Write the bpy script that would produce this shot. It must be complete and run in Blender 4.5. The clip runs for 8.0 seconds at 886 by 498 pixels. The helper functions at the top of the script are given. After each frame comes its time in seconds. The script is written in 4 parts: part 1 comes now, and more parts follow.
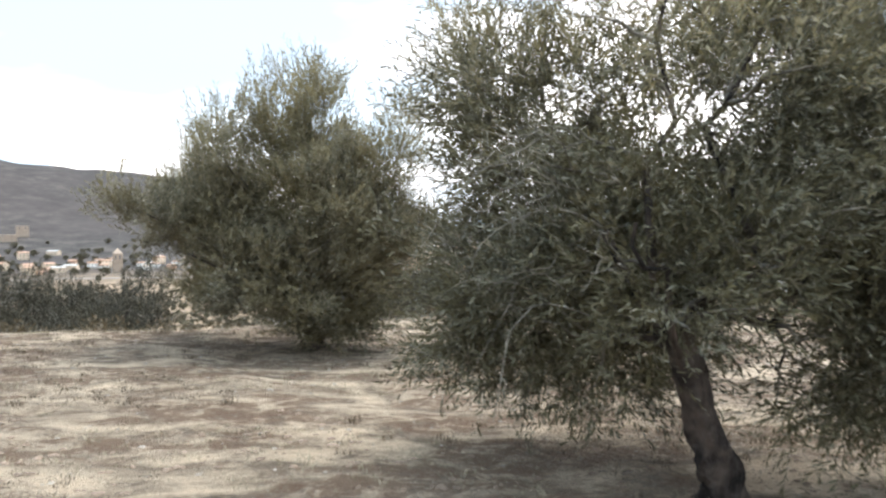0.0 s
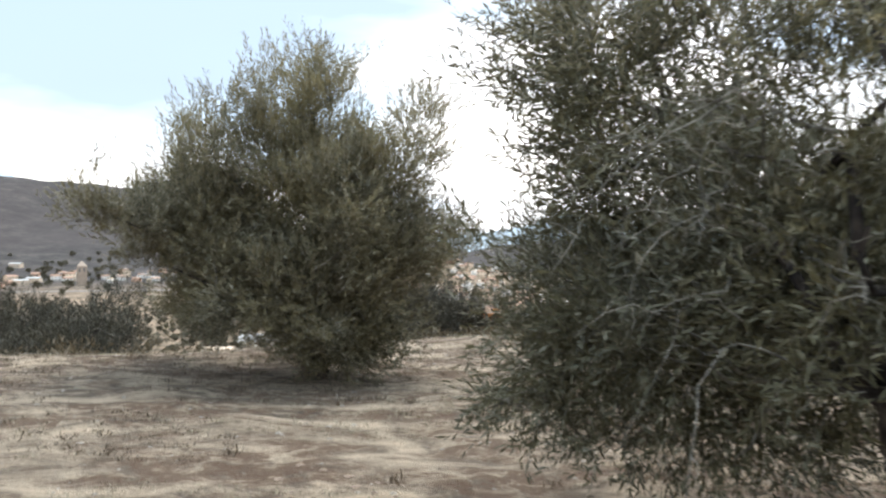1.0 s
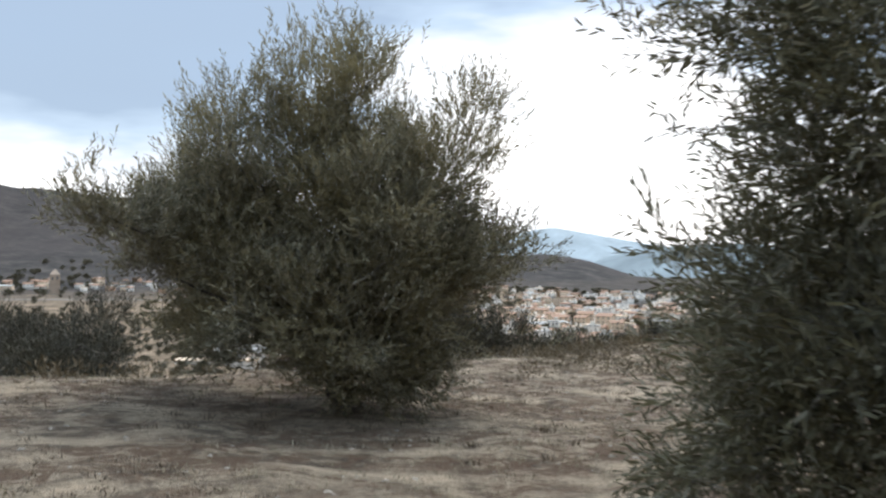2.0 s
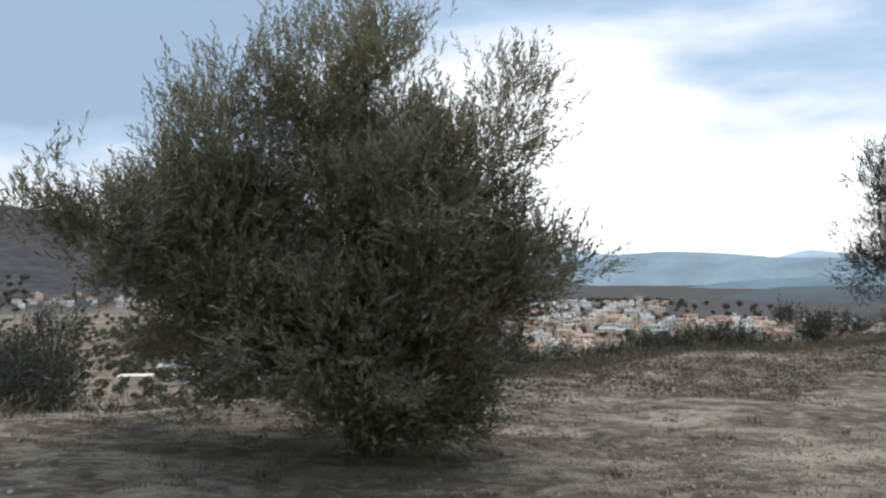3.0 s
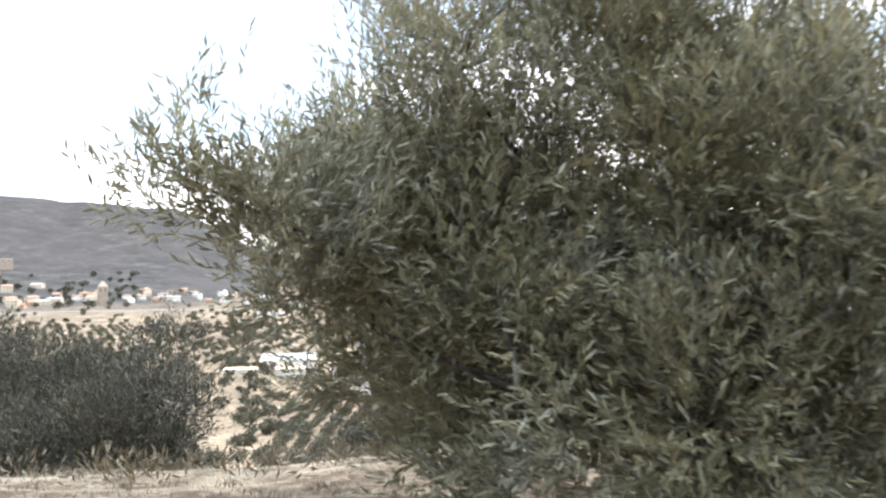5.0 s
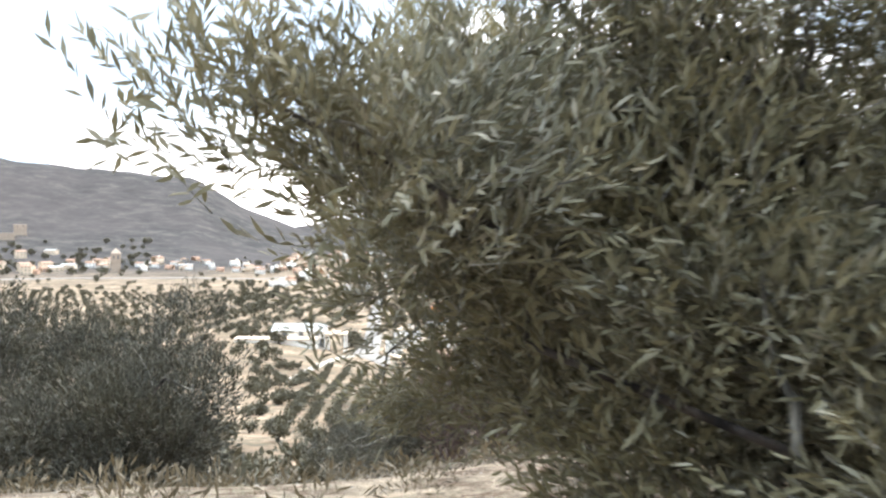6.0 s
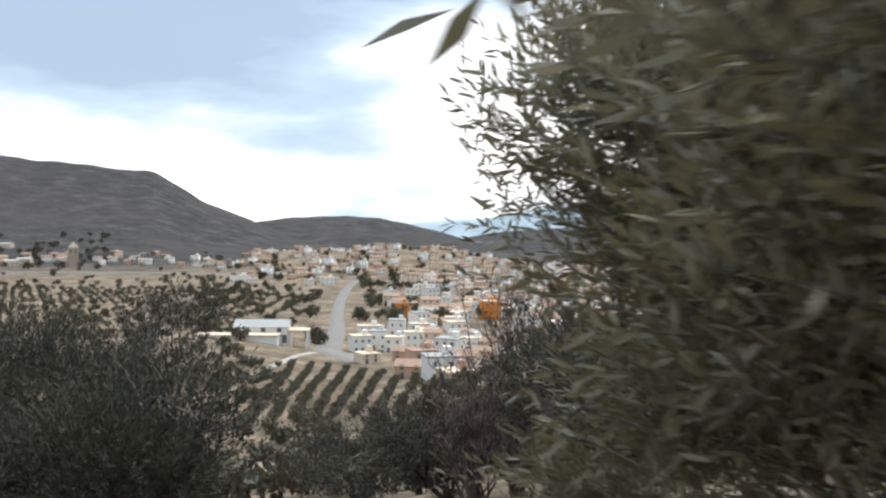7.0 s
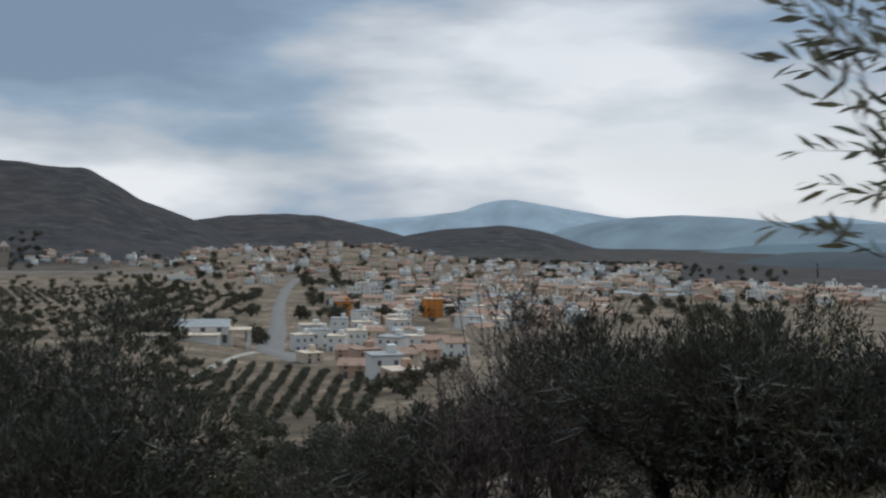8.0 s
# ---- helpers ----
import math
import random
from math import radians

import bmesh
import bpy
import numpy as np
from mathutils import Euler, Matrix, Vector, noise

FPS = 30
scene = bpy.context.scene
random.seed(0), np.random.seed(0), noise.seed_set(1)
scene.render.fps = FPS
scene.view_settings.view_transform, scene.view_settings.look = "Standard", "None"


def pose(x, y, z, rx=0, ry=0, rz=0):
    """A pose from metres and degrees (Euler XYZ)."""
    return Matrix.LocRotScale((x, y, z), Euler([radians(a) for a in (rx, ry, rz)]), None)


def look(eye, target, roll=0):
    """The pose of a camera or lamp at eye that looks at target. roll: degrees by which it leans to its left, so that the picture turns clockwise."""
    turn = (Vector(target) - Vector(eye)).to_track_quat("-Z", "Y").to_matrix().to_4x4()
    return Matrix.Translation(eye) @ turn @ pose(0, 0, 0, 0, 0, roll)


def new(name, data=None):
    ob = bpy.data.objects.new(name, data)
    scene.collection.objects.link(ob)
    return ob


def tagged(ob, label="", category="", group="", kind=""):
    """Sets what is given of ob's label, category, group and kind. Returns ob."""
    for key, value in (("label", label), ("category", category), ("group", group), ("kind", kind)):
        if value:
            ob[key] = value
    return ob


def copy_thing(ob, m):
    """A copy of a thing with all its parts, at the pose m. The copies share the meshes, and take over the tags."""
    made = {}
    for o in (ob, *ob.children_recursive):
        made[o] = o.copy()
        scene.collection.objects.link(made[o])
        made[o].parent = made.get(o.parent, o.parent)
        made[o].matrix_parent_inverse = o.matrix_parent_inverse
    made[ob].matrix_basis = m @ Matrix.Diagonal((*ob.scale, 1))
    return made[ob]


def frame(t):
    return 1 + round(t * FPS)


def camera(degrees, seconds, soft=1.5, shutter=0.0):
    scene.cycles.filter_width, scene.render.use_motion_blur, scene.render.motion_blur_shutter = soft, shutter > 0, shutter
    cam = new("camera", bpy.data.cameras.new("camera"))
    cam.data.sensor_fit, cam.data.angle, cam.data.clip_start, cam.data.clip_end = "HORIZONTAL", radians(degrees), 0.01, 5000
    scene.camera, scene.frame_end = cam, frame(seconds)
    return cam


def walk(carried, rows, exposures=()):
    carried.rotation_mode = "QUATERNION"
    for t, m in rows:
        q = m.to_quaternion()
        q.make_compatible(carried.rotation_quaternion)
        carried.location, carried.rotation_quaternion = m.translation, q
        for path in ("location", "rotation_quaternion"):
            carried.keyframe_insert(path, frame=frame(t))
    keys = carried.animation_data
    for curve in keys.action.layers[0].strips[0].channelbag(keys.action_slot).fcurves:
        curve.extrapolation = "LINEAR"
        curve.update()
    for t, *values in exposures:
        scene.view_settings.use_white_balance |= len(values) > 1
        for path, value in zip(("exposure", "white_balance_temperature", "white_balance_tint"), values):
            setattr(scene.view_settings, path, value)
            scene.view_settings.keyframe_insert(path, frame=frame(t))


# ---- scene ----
cam = camera(50.0, 8.0, soft=2.3, shutter=0.35)
PATH = [
    (0.0, pose(0.045, 0.000, 1.599, 88.90, 0.50, 0.00)),
    (0.5, pose(-0.264, 0.751, 1.617, 89.47, -0.10, -1.10)),
    (1.0, pose(-0.592, 1.591, 1.573, 89.75, 0.20, -1.90)),
    (1.5, pose(-0.937, 2.316, 1.574, 89.93, -0.30, -2.40)),
    (2.0, pose(-1.301, 3.129, 1.575, 90.51, -0.50, -3.30)),
    (3.5, pose(-2.264, 5.463, 1.584, 91.20, 0.39, -7.30)),
    (4.0, pose(-2.511, 6.259, 1.618, 91.00, 0.49, -7.20)),
    (4.5, pose(-2.783, 7.019, 1.678, 90.95, 0.19, -5.50)),
    (5.0, pose(-3.067, 7.885, 1.668, 90.78, 0.70, -0.80)),
    (6.5, pose(-3.980, 10.299, 1.692, 88.65, -0.51, -0.31)),
    (7.0, pose(-4.430, 11.094, 1.700, 88.92, -0.66, -2.36)),
    (7.5, pose(-4.800, 11.899, 1.708, 89.03, -0.12, -3.11)),
    (8.0, pose(-5.100, 12.703, 1.715, 88.81, -0.53, -5.91)),
]
EXPOSURES = [(0.0, 1.02, 6720, 11), (0.6, 0.86, 6680, 11), (1.2, 0.60, 6650, 11), (2.0, 0.07, 6480, 11), (3.4, -0.2, 6150, 9), (3.9, 0.25, 6250, 9), (4.5, 1.0, 6400, 10),
             (5.1, 1.42, 6550, 11), (6.5, 1.36, 6650, 11), (6.9, 0.42, 6600, 10), (7.4, -0.58, 6250, 9), (8.0, -1.05, 6050, 8)]
walk(cam, PATH, EXPOSURES)

# ---- world and sun: bright broken overcast, the sun veiled ahead and a little to the right ----
SUN_AZ, SUN_EL = 24.0, 60.0
world = bpy.data.worlds.new("sky")
scene.world = world
world.use_nodes = True
wt = world.node_tree
for n in list(wt.nodes):
    wt.nodes.remove(n)


def wn(kind, **props):
    n = wt.nodes.new(kind)
    for key, value in props.items():
        setattr(n, key, value)
    return n


w_out = wn("ShaderNodeOutputWorld")
w_sky = wn("ShaderNodeTexSky", sky_type="NISHITA", sun_disc=False, sun_elevation=radians(SUN_EL), sun_rotation=radians(SUN_AZ))
w_bg_sky = wn("ShaderNodeBackground")
w_bg_sky.inputs["Strength"].default_value = 0.13
w_bg_cloud = wn("ShaderNodeBackground")
w_bg_cloud.inputs["Strength"].default_value = 1.0
w_mix = wn("ShaderNodeMixShader")
w_co = wn("ShaderNodeTexCoord")
w_map = wn("ShaderNodeMapping")
w_map.inputs["Scale"].default_value = (1.0, 1.0, 3.6)
w_map.inputs["Location"].default_value = (0.35, 0.1, 0.55)
w_n1 = wn("ShaderNodeTexNoise")
w_n1.inputs["Scale"].default_value, w_n1.inputs["Detail"].default_value, w_n1.inputs["Roughness"].default_value = 1.5, 3.0, 0.5
w_n2 = wn("ShaderNodeTexNoise")
w_n2.inputs["Scale"].default_value, w_n2.inputs["Detail"].default_value, w_n2.inputs["Roughness"].default_value = 2.4, 5.0, 0.5
w_cover = wn("ShaderNodeValToRGB")
w_cover.color_ramp.elements[0].position, w_cover.color_ramp.elements[1].position = 0.40, 0.60
w_cover.color_ramp.elements[0].color = (0.74, 0.74, 0.74, 1)
w_tone = wn("ShaderNodeValToRGB")
w_tone.color_ramp.elements[0].position, w_tone.color_ramp.elements[1].position = 0.38, 0.67
w_tone.color_ramp.elements[0].color = (0.45, 0.58, 0.75, 1)
w_tone.color_ramp.elements[1].color = (1.75, 1.72, 1.70, 1)
w_tone.color_ramp.elements.new(0.55).color = (1.08, 1.12, 1.18, 1)
w_mid = w_tone.color_ramp.elements.new(0.47)
w_mid.color = (0.64, 0.80, 0.98, 1)
wt.links.new(w_co.outputs["Generated"], w_map.inputs["Vector"])
wt.links.new(w_map.outputs["Vector"], w_n1.inputs["Vector"])
wt.links.new(w_map.outputs["Vector"], w_n2.inputs["Vector"])
wt.links.new(w_n1.outputs["Fac"], w_cover.inputs["Fac"])
# haze whitens the sky towards the horizon
w_sep = wn("ShaderNodeSeparateXYZ")
w_haze = wn("ShaderNodeMapRange")
w_haze.inputs["From Min"].default_value, w_haze.inputs["From Max"].default_value = 0.07, 0.25
w_haze.inputs["To Min"].default_value, w_haze.inputs["To Max"].default_value = 0.10, -0.16
w_add = wn("ShaderNodeMath", operation="ADD")
wt.links.new(w_co.outputs["Generated"], w_sep.inputs[0])
wt.links.new(w_sep.outputs["Z"], w_haze.inputs["Value"])
wt.links.new(w_n2.outputs["Fac"], w_add.inputs[0])
wt.links.new(w_haze.outputs["Result"], w_add.inputs[1])
# the cloud sheet is thin and white over the mountain gap
w_gap = wn("ShaderNodeVectorMath", operation="DOT_PRODUCT")
w_gap.inputs[1].default_value = (math.sin(radians(11)) * math.cos(radians(7.5)), math.cos(radians(11)) * math.cos(radians(7.5)), math.sin(radians(7.5)))
w_thin = wn("ShaderNodeMapRange", interpolation_type="SMOOTHSTEP")
w_thin.inputs["From Min"].default_value, w_thin.inputs["From Max"].default_value = 0.975, 1.0
w_thin.inputs["To Min"].default_value, w_thin.inputs["To Max"].default_value = 0.0, 0.10
w_sum = wn("ShaderNodeMath", operation="ADD")
wt.links.new(w_co.outputs["Generated"], w_gap.inputs[0])
wt.links.new(w_gap.outputs["Value"], w_thin.inputs["Value"])
wt.links.new(w_add.outputs[0], w_sum.inputs[0])
wt.links.new(w_thin.outputs["Result"], w_sum.inputs[1])
wt.links.new(w_sum.outputs[0], w_tone.inputs["Fac"])
# veiled sun: the cloud sheet is brightest towards it
w_dot = wn("ShaderNodeVectorMath", operation="DOT_PRODUCT")
w_dot.inputs[1].default_value = (math.sin(radians(SUN_AZ)) * math.cos(radians(SUN_EL)), math.cos(radians(SUN_AZ)) * math.cos(radians(SUN_EL)), math.sin(radians(SUN_EL)))
w_glow = wn("ShaderNodeMapRange", interpolation_type="SMOOTHSTEP")
w_glow.inputs["From Min"].default_value, w_glow.inputs["From Max"].default_value = 0.72, 1.0
w_glow.inputs["To Min"].default_value, w_glow.inputs["To Max"].default_value = 1.0, 2.2
wt.links.new(w_co.outputs["Generated"], w_dot.inputs[0])
wt.links.new(w_dot.outputs["Value"], w_glow.inputs["Value"])
# an overcast sky is brighter overhead than over the hills
w_zen = wn("ShaderNodeMapRange", interpolation_type="SMOOTHSTEP")
w_zen.inputs["From Min"].default_value, w_zen.inputs["From Max"].default_value = 0.25, 0.8
w_zen.inputs["To Min"].default_value, w_zen.inputs["To Max"].default_value = 1.0, 2.25
w_mul = wn("ShaderNodeMath", operation="MULTIPLY")
wt.links.new(w_sep.outputs["Z"], w_zen.inputs["Value"])
wt.links.new(w_zen.outputs["Result"], w_mul.inputs[0])
wt.links.new(w_glow.outputs["Result"], w_mul.inputs[1])
wt.links.new(w_mul.outputs[0], w_bg_cloud.inputs["Strength"])
wt.links.new(w_tone.outputs["Color"], w_bg_cloud.inputs["Color"])
wt.links.new(w_sky.outputs["Color"], w_bg_sky.inputs["Color"])
wt.links.new(w_cover.outputs["Color"], w_mix.inputs["Fac"])
wt.links.new(w_bg_sky.outputs["Background"], w_mix.inputs[1])
wt.links.new(w_bg_cloud.outputs["Background"], w_mix.inputs[2])
wt.links.new(w_mix.outputs["Shader"], w_out.inputs["Surface"])

sun_data = bpy.data.lights.new("sun", "SUN")
sun_data.energy, sun_data.angle, sun_data.color = 2.0, radians(40), (1.0, 0.90, 0.76)
sun = new("sun", sun_data)
az, el = radians(SUN_AZ), radians(SUN_EL)
sun.matrix_world = look((60 * math.sin(az) * math.cos(el), 60 * math.cos(az) * math.cos(el), 60 * math.sin(el)), (0, 0, 0))


# ---- materials ----
class Mat:
    """A node material with a few short ways to add nodes."""

    def __init__(self, name, roughness=0.9, specular=0.2):
        self.m = bpy.data.materials.new(name)
        self.m.use_nodes = True
        self.t = self.m.node_tree
        self.b = self.t.nodes["Principled BSDF"]
        self.b.inputs["Roughness"].default_value = roughness
        self.b.inputs["Specular IOR Level"].default_value = specular

    def n(self, kind):
        return self.t.nodes.new(kind)

    def link(self, a, b):
        self.t.links.new(a, b)

    def place(self, scale=(1, 1, 1)):
        co, mp = self.n("ShaderNodeTexCoord"), self.n("ShaderNodeMapping")
        mp.inputs["Scale"].default_value = scale
        geo = self.n("ShaderNodeNewGeometry")
        self.link(geo.outputs["Position"], mp.inputs["Vector"])
        return mp.outputs["Vector"]

    def noise(self, vec, scale, detail=4.0, rough=0.55, distort=0.0):
        n = self.n("ShaderNodeTexNoise")
        n.inputs["Scale"].default_value, n.inputs["Detail"].default_value = scale, detail
        n.inputs["Roughness"].default_value, n.inputs["Distortion"].default_value = rough, distort
        self.link(vec, n.inputs["Vector"])
        return n.outputs["Fac"]

    def ramp(self, fac, *stops):
        r = self.n("ShaderNodeValToRGB")
        e = r.color_ramp.elements
        while len(e) < len(stops):
            e.new(0.5)
        for k, (p, c) in enumerate(stops):
            e[k].position = p
            e[k].color = (*c, 1) if len(c) == 3 else c
        self.link(fac, r.inputs["Fac"])
        return r.outputs["Color"]

    def mix(self, fac, a, b, mode="MIX"):
        m = self.n("ShaderNodeMix")
        m.data_type, m.blend_type = "RGBA", mode
        for sock, v in ((m.inputs["Factor"], fac), (m.inputs["A"], a), (m.inputs["B"], b)):
            if isinstance(v, (int, float)):
                sock.default_value = v
            elif isinstance(v, tuple):
                sock.default_value = (*v, 1)
            else:
                self.link(v, sock)
        return m.outputs["Result"]

    def colour(self, socket):
        self.link(socket, self.b.inputs["Base Color"])

    def bump(self, height, strength=0.5, distance=0.02):
        b = self.n("ShaderNodeBump")
        b.inputs["Strength"].default_value, b.inputs["Distance"].default_value = strength, distance
        self.link(height, b.inputs["Height"])
        self.link(b.outputs["Normal"], self.b.inputs["Normal"])


def grey(v):
    return (v, v, v)


def leaf_material(name, dark, mid, pale, translucent=0.22, gloss=0.3):
    a = Mat(name, 0.55, gloss)
    g = a.n("ShaderNodeNewGeometry")
    c = a.ramp(g.outputs["Random Per Island"], (0.0, dark), (0.45, mid), (0.78, mid), (1.0, pale))
    v = a.noise(a.place(), 1.3, 3)
    c = a.mix(a.ramp(v, (0.35, grey(0.0)), (0.7, grey(0.55))), c, tuple(k * f for k, f in zip(mid, (1.35, 1.2, 0.8))))
    a.colour(c)
    tr, mx = a.n("ShaderNodeBsdfTranslucent"), a.n("ShaderNodeMixShader")
    mx.inputs["Fac"].default_value = translucent
    a.link(c, tr.inputs["Color"])
    out = a.t.nodes["Material Output"]
    a.link(a.b.outputs["BSDF"], mx.inputs[1])
    a.link(tr.outputs["BSDF"], mx.inputs[2])
    a.link(mx.outputs["Shader"], out.inputs["Surface"])
    return a.m


def bark_material(name, lo, hi):
    a = Mat(name, 0.95, 0.15)
    v = a.place((1, 1, 0.35))
    n1, n2 = a.noise(v, 28, 6, 0.65, 0.6), a.noise(a.place(), 5, 3)
    c = a.mix(a.ramp(n1, (0.35, lo), (0.68, hi)), a.ramp(n2, (0.4, tuple(k * 0.6 for k in lo)), (0.65, hi)), a.ramp(n2, (0.3, grey(0.1)), (0.7, grey(0.6))))
    a.colour(c)
    a.bump(n1, 1.0, 0.035)
    return a.m


def soil_material():
    """Pale dry earth with straw mats, darker litter patches and, far off, dry olive country."""
    a = Mat("dry_soil", 0.97, 0.1)
    p = a.place()
    fine, mid, wide = a.noise(p, 38, 5, 0.7), a.noise(p, 2.3, 7, 0.7, 0.5), a.noise(p, 0.42, 4, 0.55)
    c = a.ramp(mid, (0.35, (0.105, 0.078, 0.055)), (0.44, (0.20, 0.155, 0.11)), (0.50, (0.42, 0.325, 0.225)), (0.62, (0.625, 0.485, 0.335)))
    c = a.mix(a.ramp(wide, (0.46, grey(0.0)), (0.60, grey(0.55))), c, (0.54, 0.43, 0.305))
    c = a.mix(a.ramp(fine, (0.40, grey(0.4)), (0.60, grey(0.0))), c, (0.16, 0.12, 0.085))
    clod = a.noise(p, 7.5, 5, 0.6, 0.3)
    c = a.mix(a.ramp(clod, (0.56, grey(0.0)), (0.62, grey(0.6))), c, (0.16, 0.12, 0.085))
    mat = a.noise(p, 4.2, 6, 0.68, 0.6)
    patch = a.noise(a.place((0.7, 1.25, 1)), 0.95, 6, 0.62, 0.7)
    both = a.mix(1.0, a.ramp(mat, (0.42, grey(0.0)), (0.52, grey(0.9))), a.ramp(patch, (0.46, grey(0.06)), (0.55, grey(1.0))), "MULTIPLY")
    c = a.mix(both, c, (0.18, 0.115, 0.074))
    c = a.mix(a.ramp(patch, (0.36, grey(0.75)), (0.47, grey(0.0))), c, (0.685, 0.53, 0.365))
    straw = a.noise(a.place((9, 30, 9)), 2.2, 4, 0.7, 0.8)
    c = a.mix(a.ramp(straw, (0.56, grey(0.0)), (0.70, grey(0.45))), c, (0.47, 0.42, 0.30))
    # the far slopes and the valley floor carry dry weeds and scrub
    sep = a.n("ShaderNodeSeparateXYZ")
    a.link(p, sep.inputs[0])
    far = a.n("ShaderNodeMapRange")
    far.inputs["From Min"].default_value, far.inputs["From Max"].default_value = -0.35, -2.2
    a.link(sep.outputs["Z"], far.inputs["Value"])
    f1, f2 = a.noise(p, 0.035, 5, 0.6), a.noise(p, 0.33, 5, 0.65)
    fc = a.ramp(f1, (0.36, (0.14, 0.093, 0.060)), (0.5, (0.27, 0.185, 0.118)), (0.64, (0.42, 0.295, 0.195)))
    fc = a.mix(a.ramp(f2, (0.40, grey(0.75)), (0.60, grey(0.0))), fc, (0.085, 0.082, 0.055))
    c = a.mix(far.outputs["Result"], c, fc)
    # scrub on the hills above the valley
    hill = a.n("ShaderNodeAttribute")
    hill.attribute_name = "hill"
    h1, h2 = a.noise(a.place((1, 1, 1.6)), 0.02, 8, 0.78), a.noise(p, 0.0035, 4, 0.55)
    hc = a.ramp(h1, (0.38, (0.030, 0.027, 0.023)), (0.52, (0.056, 0.049, 0.043)), (0.66, (0.115, 0.097, 0.080)))
    hc = a.mix(a.ramp(h2, (0.42, grey(0.0)), (0.6, grey(0.6))), hc, (0.066, 0.054, 0.048))
    c = a.mix(hill.outputs["Fac"], c, hc)
    a.colour(c)
    add = a.n("ShaderNodeMath")
    add.operation = "ADD"
    a.link(fine, add.inputs[0])
    a.link(mid, add.inputs[1])
    lump = a.n("ShaderNodeMath")
    lump.operation = "ADD"
    a.link(add.outputs[0], lump.inputs[0])
    a.link(clod, lump.inputs[1])
    a.bump(lump.outputs[0], 1.0, 0.10)
    return a.m


def plain(name, colour, var=0.25, scale=3.0, roughness=0.9, bump=0.2, grain=40.0):
    """Matt paint, plaster, tile or stone: one colour broken by stains and grain."""
    a = Mat(name, roughness, 0.2)
    p = a.place()
    n1, n2 = a.noise(p, scale, 5, 0.6), a.noise(p, grain, 4, 0.65)
    ri = a.n("ShaderNodeObjectInfo")
    c = a.ramp(n1, (0.3, tuple(k * (1 - var) for k in colour)), (0.7, tuple(min(0.9, k * (1 + var * 0.4)) for k in colour)))
    c = a.mix(a.ramp(n2, (0.35, grey(0.25)), (0.6, grey(0.0))), c, tuple(k * 0.6 for k in colour))
    c = a.mix(a.ramp(ri.outputs["Random"], (0.0, grey(0.0)), (1.0, grey(0.3))), c, tuple(k * 0.72 for k in colour))
    a.colour(c)
    a.bump(n2, bump, 0.02)
    return a.m


def painted_haze_material(name, colour, glow):
    """Far hills across kilometres of valley: plain ground, mist painted as colour and glow."""
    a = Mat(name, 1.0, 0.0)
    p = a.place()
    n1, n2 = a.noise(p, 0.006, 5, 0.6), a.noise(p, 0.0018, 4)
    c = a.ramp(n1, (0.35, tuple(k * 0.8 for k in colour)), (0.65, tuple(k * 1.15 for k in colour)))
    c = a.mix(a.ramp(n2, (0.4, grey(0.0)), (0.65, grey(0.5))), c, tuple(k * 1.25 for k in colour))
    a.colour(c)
    # emission stands in for light scattered by the mist
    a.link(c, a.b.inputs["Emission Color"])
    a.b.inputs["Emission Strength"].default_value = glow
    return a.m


M_SOIL = soil_material()
M_LEAF = leaf_material("olive_leaf", (0.066, 0.058, 0.035), (0.166, 0.149, 0.092), (0.35, 0.322, 0.25), 0.28)
# slightly greener leaf, also darkened: the near crown's shade is painted in
M_LEAF_GREEN_SHADED = leaf_material("tall_olive_leaf_shaded", (0.046, 0.043, 0.025), (0.115, 0.108, 0.066), (0.265, 0.25, 0.19), 0.26)
M_LEAF_TOP = leaf_material("olive_leaf_upper", (0.13, 0.115, 0.058), (0.222, 0.20, 0.128), (0.38, 0.35, 0.26), 0.40)
M_LEAF_FAR = leaf_material("grove_leaf", (0.060, 0.053, 0.036), (0.108, 0.096, 0.064), (0.185, 0.168, 0.118))
# olive leaf darkened for the slope trees: their shade is put into the colour
M_LEAF_SHADED = leaf_material("slope_olive_leaf_shaded", (0.034, 0.030, 0.021), (0.062, 0.057, 0.042), (0.135, 0.126, 0.10), 0.12, 0.12)
M_SCRUB = leaf_material("scrub_leaf", (0.058, 0.045, 0.026), (0.115, 0.088, 0.054), (0.20, 0.16, 0.105))
M_BARK = bark_material("olive_bark", (0.022, 0.016, 0.012), (0.090, 0.066, 0.050))
M_TWIG = bark_material("twig_bark", (0.11, 0.092, 0.063), (0.27, 0.235, 0.165))
M_RED_TWIG = bark_material("red_twig_bark", (0.12, 0.07, 0.056), (0.30, 0.185, 0.15))
M_STRAW = plain("dry_grass", (0.34, 0.285, 0.185), 0.4, 2.0)
M_WEED = plain("withered_weed", (0.215, 0.165, 0.115), 0.4, 2.0)
M_CLOD = plain("brown_clod", (0.23, 0.165, 0.115), 0.4, 2.0, bump=0.6)
M_STONE = plain("limestone", (0.34, 0.29, 0.225), 0.35, 6.0, bump=0.6)
M_WHITE = plain("whitewash", (0.89, 0.81, 0.70), 0.08, 0.35)
M_CREAM = plain("cream_render", (0.79, 0.61, 0.43), 0.18, 0.35)
M_TAN = plain("tan_render", (0.63, 0.40, 0.27), 0.2, 0.3)
M_ORANGE = plain("orange_paint", (0.78, 0.27, 0.05), 0.12, 0.4)
M_OCHRE = plain("ochre_stone", (0.47, 0.36, 0.265), 0.25, 0.3)
M_TILE = plain("clay_tile", (0.44, 0.275, 0.185), 0.3, 0.6, bump=0.5, grain=5.0)
M_GREYROOF = plain("grey_roof_sheet", (0.44, 0.415, 0.37), 0.2, 0.5)
